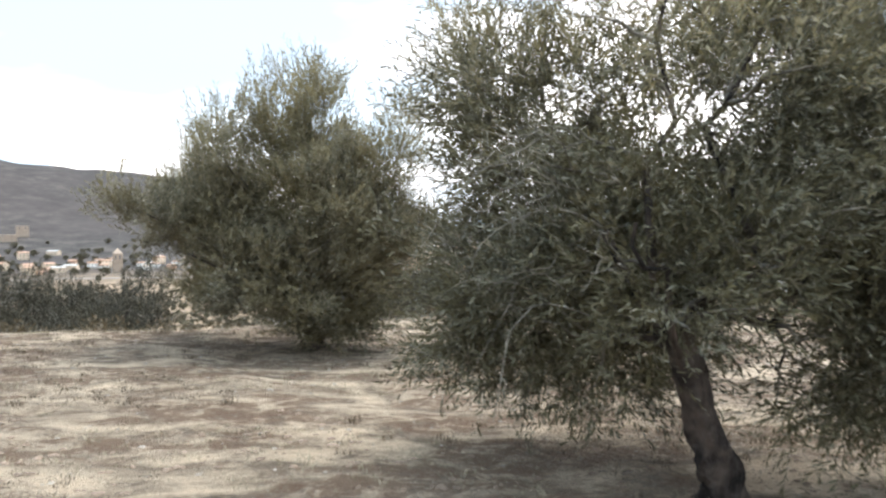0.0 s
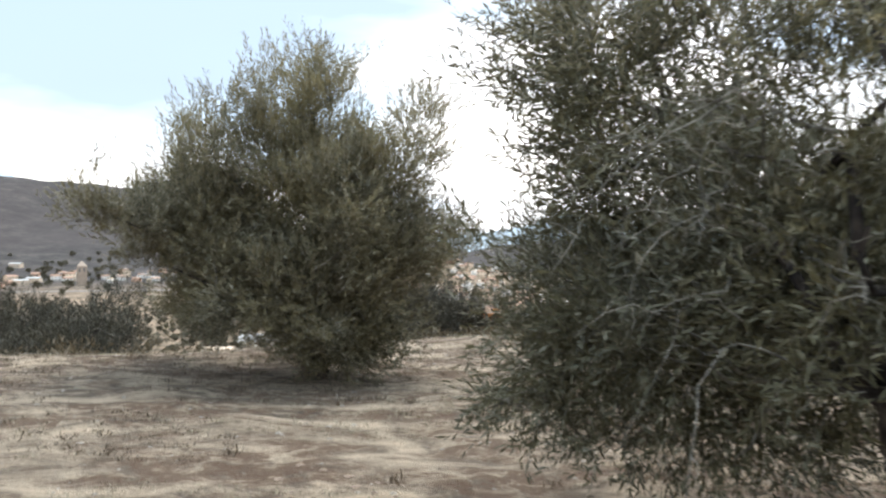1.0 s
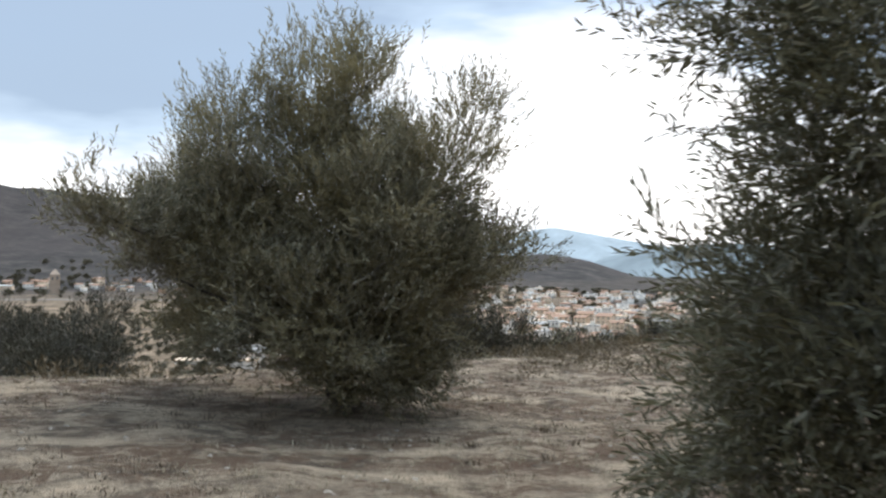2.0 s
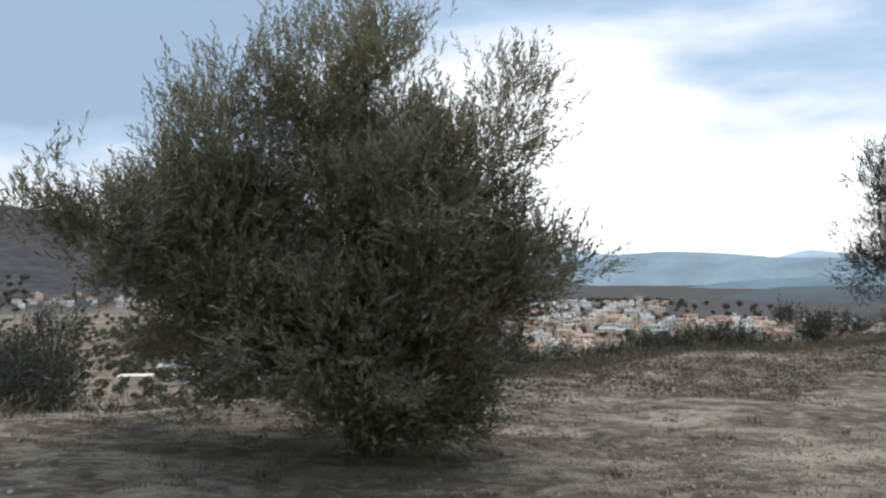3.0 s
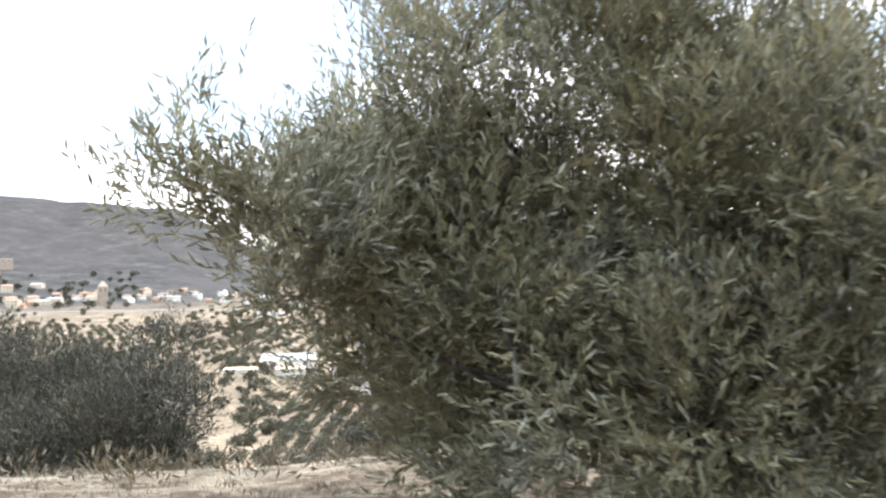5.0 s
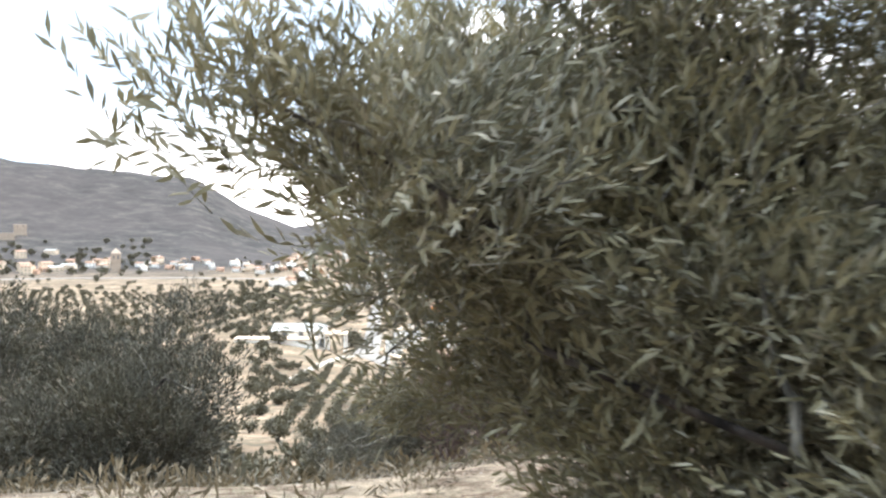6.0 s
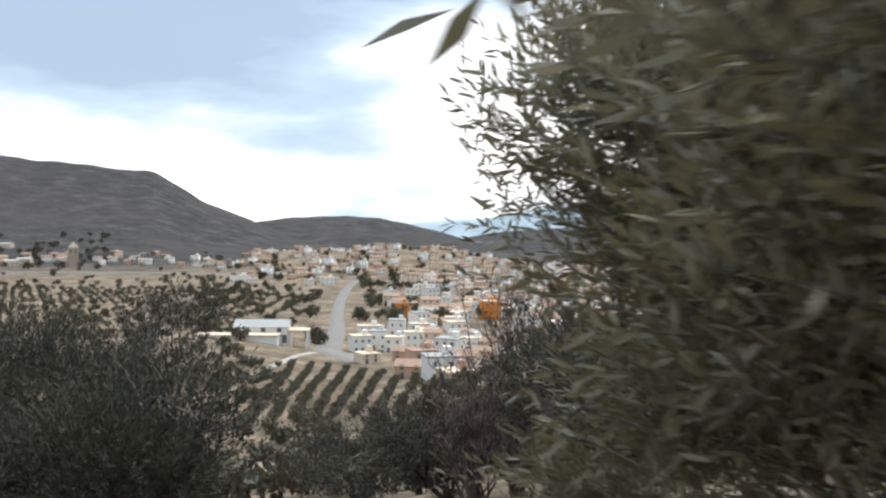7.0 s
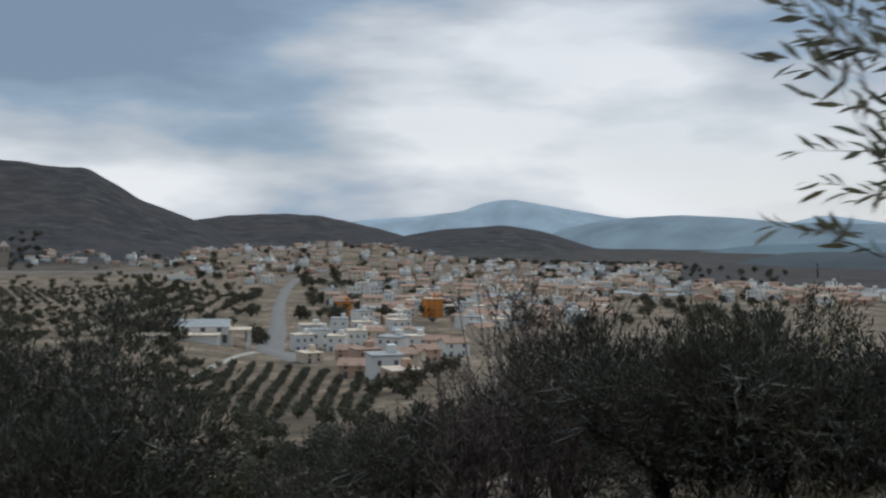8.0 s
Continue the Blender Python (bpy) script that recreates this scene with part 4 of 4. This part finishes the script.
ribbon("valley_road", [sight(b, e)[:2] for b, e in ((-30, 2.6), (-22, 2.55), (-15, 2.6), (-10, 2.65), (-6, 2.75), (-3, 3.0))], 12, M_ASPHALT, "pale road along the foot of the scrub hill", 0.5)


# ---- town ----
def box_bm(x0, x1, y0, y1, z0, z1, bevel=0.0):
    bm = bmesh.new()
    v = [bm.verts.new(c) for c in ((x0, y0, z0), (x1, y0, z0), (x1, y1, z0), (x0, y1, z0), (x0, y0, z1), (x1, y0, z1), (x1, y1, z1), (x0, y1, z1))]
    for f in ((3, 2, 1, 0), (4, 5, 6, 7), (0, 1, 5, 4), (1, 2, 6, 5), (2, 3, 7, 6), (3, 0, 4, 7)):
        bm.faces.new([v[k] for k in f])
    if bevel:
        bmesh.ops.bevel(bm, geom=bm.edges[:], offset=bevel, segments=1, affect="EDGES")
    return bm


def prism_bm(w, d, z, rise, over=0.4, thick=0.25):
    """A gabled roof with eaves, its ridge along x."""
    bm = bmesh.new()
    a, b = w / 2 + over, d / 2 + over
    prof = [(-b, z - 0.1), (0, z + rise), (b, z - 0.1), (b, z - 0.1 - thick), (0, z + rise - thick - 0.1), (-b, z - 0.1 - thick)]
    l = [bm.verts.new((-a, y, zz)) for y, zz in prof]
    r = [bm.verts.new((a, y, zz)) for y, zz in prof]
    for k in range(6):
        bm.faces.new((l[k], l[(k + 1) % 6], r[(k + 1) % 6], r[k]))
    for q in ((0, 1, 4, 5), (1, 2, 3, 4)):
        bm.faces.new([l[k] for k in q[::-1]])
        bm.faces.new([r[k] for k in q])
    return bm


def gable_wall_bm(w, d, z, rise):
    bm = bmesh.new()
    prof = [(-d / 2, -3), (d / 2, -3), (d / 2, z), (0, z + rise - 0.15), (-d / 2, z)]
    l = [bm.verts.new((-w / 2, y, zz)) for y, zz in prof]
    r = [bm.verts.new((w / 2, y, zz)) for y, zz in prof]
    for k in range(5):
        bm.faces.new((l[k], l[(k + 1) % 5], r[(k + 1) % 5], r[k]))
    bm.faces.new(l[::-1])
    bm.faces.new(r)
    return bm


def house(name, w, d, h, wall_mat, roof_mat, roof, cols, storeys, label, group="town houses", windows=True):
    """A small town house: walls, a gabled or flat roof with parapet, and recessed-looking windows with sills on the front, a door below."""
    ob = tagged(new(name), label, "house", group)
    if roof == "gable":
        part("wall", gable_wall_bm(w, d, h, 1.6), wall_mat, ob)
        part("roof", prism_bm(w, d, h, 1.6), roof_mat, ob)
    else:
        part("wall", box_bm(-w / 2, w / 2, -d / 2, d / 2, -3, h), wall_mat, ob)
        part("roof", box_bm(-w / 2 - 0.2, w / 2 + 0.2, -d / 2 - 0.2, d / 2 + 0.2, h + 0.004, h + 0.5, 0.08), roof_mat, ob)
        part("stair_hut", box_bm(w * 0.1, w * 0.35, -0.5, d * 0.3, h + 0.51, h + 2.6, 0.05), wall_mat, ob)
    if windows:
        first = None
        for s in range(storeys):
            for c in range(cols):
                x = (c + 0.5) / cols * w - w / 2
                z = 0.9 + s * (h / storeys)
                loc = (x, -d / 2, z) if not (s == 0 and c == 0) else (x, -d / 2, 0.0)
                if first is None:
                    win = part("door", box_bm(-0.6, 0.6, -0.06, 0.1, 0, 2.2, 0.03), M_GLASS, ob)
                    first = True
                elif first is True:
                    win = part("window", box_bm(-0.5, 0.5, -0.07, 0.1, 0, 1.35, 0.03), M_GLASS, ob)
                    first = win.data
                else:
                    win = new("window", first)
                    win.parent = ob
                win.location = loc
    return ob


KINDS = [
    house("house", 10, 9, 6.6, M_WHITE, M_CREAM, "flat", 3, 2, "two-storey whitewashed house with a flat roof terrace"),
    house("house", 11, 8, 5.6, M_WHITE, M_TILE, "gable", 3, 2, "whitewashed house under a brown clay-tile roof"),
    house("house", 12, 10, 8.6, M_CREAM, M_TILE, "gable", 3, 3, "three-storey cream house under a clay-tile roof"),
    house("house", 9, 8, 4.2, M_TAN, M_TILE, "gable", 2, 1, "low tan house under a clay-tile roof"),
    house("house", 15, 10, 5.0, M_CREAM, M_GREYROOF, "gable", 3, 1, "cream workshop under a grey sheet roof"),
    house("house", 9, 9, 9.0, M_WHITE, M_GREYROOF, "flat", 3, 3, "narrow three-storey whitewashed town house"),
]
spots = []
for dist in np.geomspace(455, 1600, 40):
    if dist < 560:
        lo, hi = 0.8, 9.5
    elif dist < 800:
        lo, hi = -1.2, 16
    elif dist < 1050:
        lo, hi = 0.6, 30
    else:
        lo, hi = -9.5, 20
    b = lo + rng.uniform(0, 1)
    while b < hi:
        dense = 0.93 if dist < 800 else 0.80
        if rng.random() < dense:
            spots.append((b + rng.uniform(-0.25, 0.25), dist * rng.uniform(0.985, 1.015)))
        b += math.degrees(rng.uniform(12, 21) / dist) * (1.0 if dist < 700 else 1.15)
for b in np.arange(-20.5, -8.0, 0.17):
    spots.append((b + rng.uniform(-0.15, 0.15), rng.uniform(1280, 1450)))
for b in np.arange(-9.0, 0.5, 0.22):
    spots.append((b + rng.uniform(-0.15, 0.15), rng.uniform(1080, 1520)))
for b in np.arange(4.0, 33.0, 0.26):
    spots.append((b + rng.uniform(-0.15, 0.15), rng.uniform(850, 1500 if b < 20 else 1000)))
used, rest = 0, []
for b, dist in spots:
    if rng.random() > 0.56 and dist > 1050:
        continue
    if dist < 690 and (abs(b + 0.1) < 1.1 or abs(b - 5.3) < 1.1):
        continue
    x, y = LX + math.sin(radians(b)) * dist, LY + math.cos(radians(b)) * dist
    z = min(gz(x, y), gz(x, y - 4))
    kind = KINDS[rng.choice(6, p=[0.17, 0.21, 0.20, 0.24, 0.09, 0.09])]
    m = pose(x, y, z, 0, 0, -b + rng.choice([0, 0, 18, -22, 38, 90]) + rng.uniform(-6, 6))
    s = rng.uniform(0.85, 1.2)
    if used < len(KINDS):
        KINDS[used].matrix_world = m
    elif used < 240:
        h = copy_thing(kind, m)
        h.scale = (s, s, s * rng.uniform(0.85, 1.1))
    else:
        rest.append((kind, m @ Matrix.Diagonal((s, s, s, 1))))
    used += 1
joined_copies("far_houses", rest, "pale houses of the far town quarter", "houses")


def set_down(ob, bearing, dip, turn=0.0):
    x, y, z = sight(bearing, dip)
    ob.location, ob.rotation_euler = (x, y, z), (0, 0, radians(-bearing + turn))
    return ob


# white houses at the road's foot, stepping unevenly up the bank
for b, e, w, h, t, cols, wall, top in ((-2.5, 7.3, 9, 7.2, 14, 3, M_WHITE, M_CREAM), (-1.45, 7.15, 8, 8.4, 2, 2, M_WHITE, M_GREYROOF), (-0.45, 7.3, 8, 6.6, -9, 2, M_WHITE, M_CREAM),
                                       (0.7, 7.1, 9, 7.6, 10, 3, M_WHITE, M_CREAM), (1.9, 6.9, 9, 6.4, -16, 2, M_CREAM, M_TILE), (-2.0, 6.45, 12, 6.0, 5, 3, M_WHITE, M_CREAM), (-0.3, 6.3, 9, 8.2, -4, 2, M_WHITE, M_GREYROOF),
                                       (1.0, 6.3, 10, 6.2, 8, 3, M_WHITE, M_CREAM), (-2.1, 8.0, 7, 3.6, 24, 2, M_CREAM, M_CREAM), (0.2, 7.8, 8, 4.0, -12, 2, M_TAN, M_TILE), (2.2, 7.6, 9, 5.4, 12, 2, M_WHITE, M_TILE)):
    set_down(house("town_house", w, 8.5, h, wall, top, "flat" if top is not M_TILE else "gable", cols, 2, "whitewashed two-storey house with small dark windows", "white row houses"), b, e, t)
set_down(house("town_house", 11.5, 9, 10.5, M_ORANGE, M_TILE, "flat", 3, 3, "tall block painted bright orange", "orange blocks"), -0.1, 5.35)
set_down(house("town_house", 11.5, 10, 12.0, M_ORANGE, M_CREAM, "flat", 3, 4, "tall orange block with a plain side wall", "orange blocks"), 5.3, 5.3, 15)
set_down(house("town_house", 15, 10, 8.5, M_CREAM, M_TILE, "gable", 4, 2, "cream town house with a broad tile roof"), 3.0, 5.3, -20)
set_down(house("town_house", 9, 8, 6.0, M_TAN, M_TILE, "flat", 2, 2, "small terracotta-coloured house at the edge of the orchard"), 1.2, 8.25, 20)
set_down(house("town_house", 9, 8, 9.0, M_WHITE, M_GREYROOF, "flat", 3, 3, "narrow white house with stacked balconies"), 2.9, 8.0, -25)

for b, e, w, h, t, wall, top in ((2.4, 9.0, 9, 6.5, 12, M_WHITE, M_GREYROOF), (3.8, 8.4, 10, 5.5, -18, M_CREAM, M_TILE), (4.8, 8.0, 9, 5.0, 30, M_TAN, M_TILE), (0.6, 8.9, 8, 4.0, -8, M_TAN, M_TILE),
                                  (3.4, 9.3, 8, 3.6, 22, M_TAN, M_CREAM), (5.6, 7.5, 10, 6.2, -12, M_CREAM, M_TILE), (4.3, 7.4, 9, 6.8, 8, M_WHITE, M_CREAM), (6.6, 7.6, 10, 5.6, 20, M_WHITE, M_TILE)):
    set_down(house("town_house", w, 8, h, wall, top, "flat" if top is not M_TILE else "gable", 2, 2, "small house on the bank between the orchard and the town"), b, e, t)
for b, e, k in ((2.9, 9.8, 1.6), (4.3, 9.4, 1.8), (5.4, 8.9, 1.9), (1.7, 10.0, 1.4), (6.4, 8.6, 2.0), (3.7, 10.2, 1.5)):
    t = set_down(copy_thing(OLIVES[0], pose(0, 0, 0)), b, e)
    t.scale = (k, k, k)

# farm below the grove: main house, long low wing, open porch
farm = tagged(new("farmhouse"), "long white farmhouse with a grey roof and a low wing", "house")
part("wall", gable_wall_bm(15, 9, 4.6, 1.7), M_WHITE, farm)
part("roof", prism_bm(15, 9, 4.6, 1.7), M_GREYROOF, farm, "pale grey sheet roof")
part("wing", box_bm(-17, 5.5, -11, -4.6, -3, 2.6, 0.1), M_WHITE, farm, "low whitewashed wing")
part("wing_roof", box_bm(-17.3, 5.8, -11.3, -4.55, 2.61, 2.95, 0.05), M_CREAM, farm)
part("porch_roof", box_bm(7.6, 13.5, -4, 3.5, 3.3, 3.65, 0.05), M_CREAM, farm)
for px_, py_ in ((8.4, -3.5), (13.0, -3.5), (13.0, 3.0)):
    part("post", box_bm(px_ - 0.25, px_ + 0.25, py_ - 0.25, py_ + 0.25, -3, 3.29), M_WHITE, farm)
for k in range(3):
    part("window", box_bm(-4.5 + k * 4.5, -3.2 + k * 4.5, -4.58, -4.4, 3.1, 4.2, 0.03), M_GLASS, farm)
part("door", box_bm(6.0, 7.3, -4.58, -4.4, 0, 2.3, 0.03), M_GLASS, farm)
farm.scale = (1.55, 1.55, 1.55)
set_down(farm, -8.3, 6.65, -8)
set_down(house("white_shed", 19, 7, 6.5, M_WHITE, M_CREAM, "flat", 5, 1, "plain white shed beside the valley road"), -9.7, 3.15)
set_down(house("white_shed", 13, 8, 7.5, M_WHITE, M_CREAM, "flat", 3, 2, "plain white block at the head of the road"), -4.55, 3.3)
set_down(house("white_shed", 10, 8, 6.0, M_WHITE, M_CREAM, "flat", 3, 2, "plain white block at the head of the road"), -5.6, 3.35)


def tower(name, w, h, cap, label):
    """An old square tower: shaft, string course, belfry with arched openings, pyramid cap."""
    ob = tagged(new(name), label, "tower")
    part("shaft", box_bm(-w / 2, w / 2, -w / 2, w / 2, -4, h, 0.2), M_OCHRE, ob)
    part("string_course", box_bm(-w / 2 - 0.5, w / 2 + 0.5, -w / 2 - 0.5, w / 2 + 0.5, h * 0.62, h * 0.62 + 0.7, 0.1), M_OCHRE, ob)
    for s in (-1, 1):
        part("belfry_opening", box_bm(s * w * 0.22 - 0.8, s * w * 0.22 + 0.8, -w / 2 - 0.1, -w / 2 + 0.2, h * 0.7, h * 0.9, 0.1), M_GLASS, ob)
    if cap:
        bm = bmesh.new()
        base = [bm.verts.new((sx * (w / 2 + 0.4), sy * (w / 2 + 0.4), h + 0.01)) for sx, sy in ((-1, -1), (1, -1), (1, 1), (-1, 1))]
        top = bm.verts.new((0, 0, h + cap))
        bm.faces.new(base[::-1])
        for k in range(4):
            bm.faces.new((base[k], base[(k + 1) % 4], top))
        part("cap", bm, M_OCHRE, ob)
    return ob


set_down(tower("church_tower", 12, 24, 7, "square ochre stone church tower with a pointed cap"), -18.9, 2.25)
set_down(tower("castle_keep", 20, 17, 0, "blunt ochre castle keep on the shoulder of the hill"), -23.9, 0.1)


# tan houses and garden walls round the keep
for k in range(18):
    h = copy_thing(KINDS[(3, 2, 3, 4)[k % 4]], pose(0, 0, 0))
    h.scale = (1.15, 1.15, 1.1)
    set_down(h, rng.uniform(-27, -20.5), rng.uniform(0.9, 2.3), rng.uniform(-40, 40))
set_down(tower("castle_keep", 30, 10, 0, "low ochre bailey wall beside the castle keep"), -24.7, 0.35)

# ---- dry growth and stones on the terrace ----
def scatter(n, seed, x0=-10, x1=13, y0=-1.5, y1=24):
    r = np.random.default_rng(seed)
    x, y = r.uniform(x0, x1, n), r.uniform(y0, y1, n)
    keep = y < edge_y(x) + 2.5
    return x[keep], y[keep], r


def tufts(name, n, seed, material, label, blades, height, lean, width, patch):
    """Clumps of thin upright blades."""
    x, y, r = scatter(n, seed)
    keep = wave_noise(x, y, seed + 1, 8, 0.5, 2.6) > patch
    x, y = x[keep], y[keep]
    z = ground_z(x, y)
    c = np.repeat(np.stack([x, y, z], -1), blades, 0)
    m = len(c)
    c[:, :2] += r.normal(0, 0.045, (m, 2))
    h = height * r.uniform(0.35, 1.3, m) * np.repeat(r.uniform(0.5, 1.3, len(x)), blades)
    d = r.normal(0, lean, (m, 2))
    side = unit(np.stack([-d[:, 1], d[:, 0], np.zeros(m)], -1)) * width
    mid = c + np.stack([d[:, 0] * h * 0.35, d[:, 1] * h * 0.35, h * 0.6], -1)
    tip = c + np.stack([d[:, 0] * h, d[:, 1] * h, h], -1)
    c[:, 2] -= 0.02
    co = np.stack([c - side, c + side, mid + side * 0.7, mid - side * 0.7, tip], 1).reshape(-1, 3)
    k = np.arange(m)[:, None] * 5
    return tagged(new(name, fast_mesh(name, co, k + np.array([[0, 1, 2, 3]]), k + np.array([[3, 2, 4]]), material)), label, "grass", kind="stuff")


tufts("dry_grass", 15000, 201, M_STRAW, "short bleached dry grass over the bare earth", 9, 0.026, 1.8, 0.0035, 0.0)
tufts("withered_weed", 10500, 211, M_WEED, "withered brown weed tufts on the dry ground", 14, 0.034, 1.9, 0.0045, 0.15)

tufts("weed_clump", 1300, 216, M_WEED, "upright withered weed clumps on the bare earth", 34, 0.06, 1.25, 0.004, 0.2)


def pebbles(name, n, seed, lo, hi, label, material, patch=-9.0):
    x, y, r = scatter(n, seed)
    keep = wave_noise(x, y, seed + 1, 8, 0.6, 2.8) > patch
    x, y = x[keep], y[keep]
    base = unit(np.array([(1, 0, 0), (-1, 0, 0), (0, 1, 0), (0, -1, 0), (0, 0, 1), (0.7, 0.7, 0.5), (-0.7, 0.7, 0.45), (-0.7, -0.7, 0.5), (0.7, -0.7, 0.45)], float))
    tri = np.array([(4, 0, 5), (4, 5, 2), (4, 2, 6), (4, 6, 1), (4, 1, 7), (4, 7, 3), (4, 3, 8), (4, 8, 0)])
    m = len(x)
    s = np.exp(r.uniform(math.log(lo), math.log(hi), m))
    a = r.uniform(0, 6.28, m)
    v = base[None] * (1 + r.uniform(-0.3, 0.3, (m, 9, 1))) * s[:, None, None] * np.array([1, 1, 0.55])
    co = np.stack([v[..., 0] * np.cos(a)[:, None] - v[..., 1] * np.sin(a)[:, None] + x[:, None], v[..., 0] * np.sin(a)[:, None] + v[..., 1] * np.cos(a)[:, None] + y[:, None], v[..., 2] + ground_z(x, y)[:, None]], -1).reshape(-1, 3)
    t = (np.arange(m)[:, None, None] * 9 + tri[None]).reshape(-1, 3)
    return tagged(new(name, fast_mesh(name, co, np.zeros((0, 4), int), t, material)), label, "stones", kind="stuff")


pebbles("gravel", 3200, 221, 0.006, 0.032, "scattered pale limestone pebbles and clods", M_STONE)
pebbles("clods", 16000, 224, 0.012, 0.045, "crumbled brown clods of dry soil", M_CLOD, 0.4)


def litter(name, n, seed, centres, label):
    """Fallen olive leaves and twigs under the crowns."""
    r = np.random.default_rng(seed)
    k = r.integers(0, len(centres), n)
    c = np.array(centres)[k]
    rr, a = 1.9 * r.random(n) ** 0.6, r.uniform(0, 6.28, n)
    x, y = c[:, 0] + rr * np.cos(a), c[:, 1] + rr * np.sin(a)
    p = np.stack([x, y, ground_z(x, y) + 0.006], -1)
    b = r.uniform(0, 6.28, n)
    d = np.stack([np.cos(b), np.sin(b), r.normal(0.05, 0.12, n)], -1) * 0.03
    s = np.stack([-np.sin(b), np.cos(b), r.normal(0, 0.2, n)], -1) * 0.006
    co = np.stack([p - d, p + s, p + d, p - s], 1).reshape(-1, 3)
    return tagged(new(name, fast_mesh(name, co, np.arange(n * 4).reshape(-1, 4), np.zeros((0, 3), int), M_WEED)), label, "leaf litter", kind="stuff")


def scrub(name, n, seed, label):
    """Low brittle bushes of fine sprays on the rough ground past the olives and over the terrace edge."""
    r = np.random.default_rng(seed)
    x = r.uniform(-9, 14, n)
    d = r.uniform(-5.2, 9.0, n)
    keep = ((x > 0.5) & (d > -3.2 - 0.25 * np.clip(x, 0, 8) + 0.8 * np.sin(x * 1.3))) | (d > 0.4)
    keep &= (x > 0.5) | (r.random(n) < 0.3)
    x, d = x[keep], d[keep]
    y = edge_y(x) + d
    z = ground_z(x, y)
    h = r.uniform(0.08, 0.34, len(x)) ** 1.1 * np.where(d > 0.4, 1.25, 0.85)
    per = 60
    c = np.repeat(np.stack([x, y, z], -1), per, 0)
    hh = np.repeat(h, per)[:, None]
    m = len(c)
    v = unit(r.normal(0, 1, (m, 3))) * np.array([1, 1, 0.75])
    v[:, 2] = np.abs(v[:, 2])
    p = c + v * hh * r.random((m, 1)) ** 0.4 * np.array([1.25, 1.25, 1.0])
    w = unit(v + r.normal(0, 0.5, (m, 3)) + np.array([0, 0, 0.5])) * hh * 0.33
    s = unit(np.cross(w, r.normal(0, 1, (m, 3)))) * hh * 0.03
    co = np.stack([p - w * 0.5, p + s, p + w * 0.5, p - s], 1).reshape(-1, 3)
    return tagged(new(name, fast_mesh(name, co, np.arange(m * 4).reshape(-1, 4), np.zeros((0, 3), int), M_SCRUB)), label, "scrub", kind="stuff")


scrub("scrub", 3600, 241, "low brittle grey-brown scrub over the terrace edge")
litter("leaf_litter", 8000, 231, [T1, T2], "brown fallen olive leaves under the crowns")
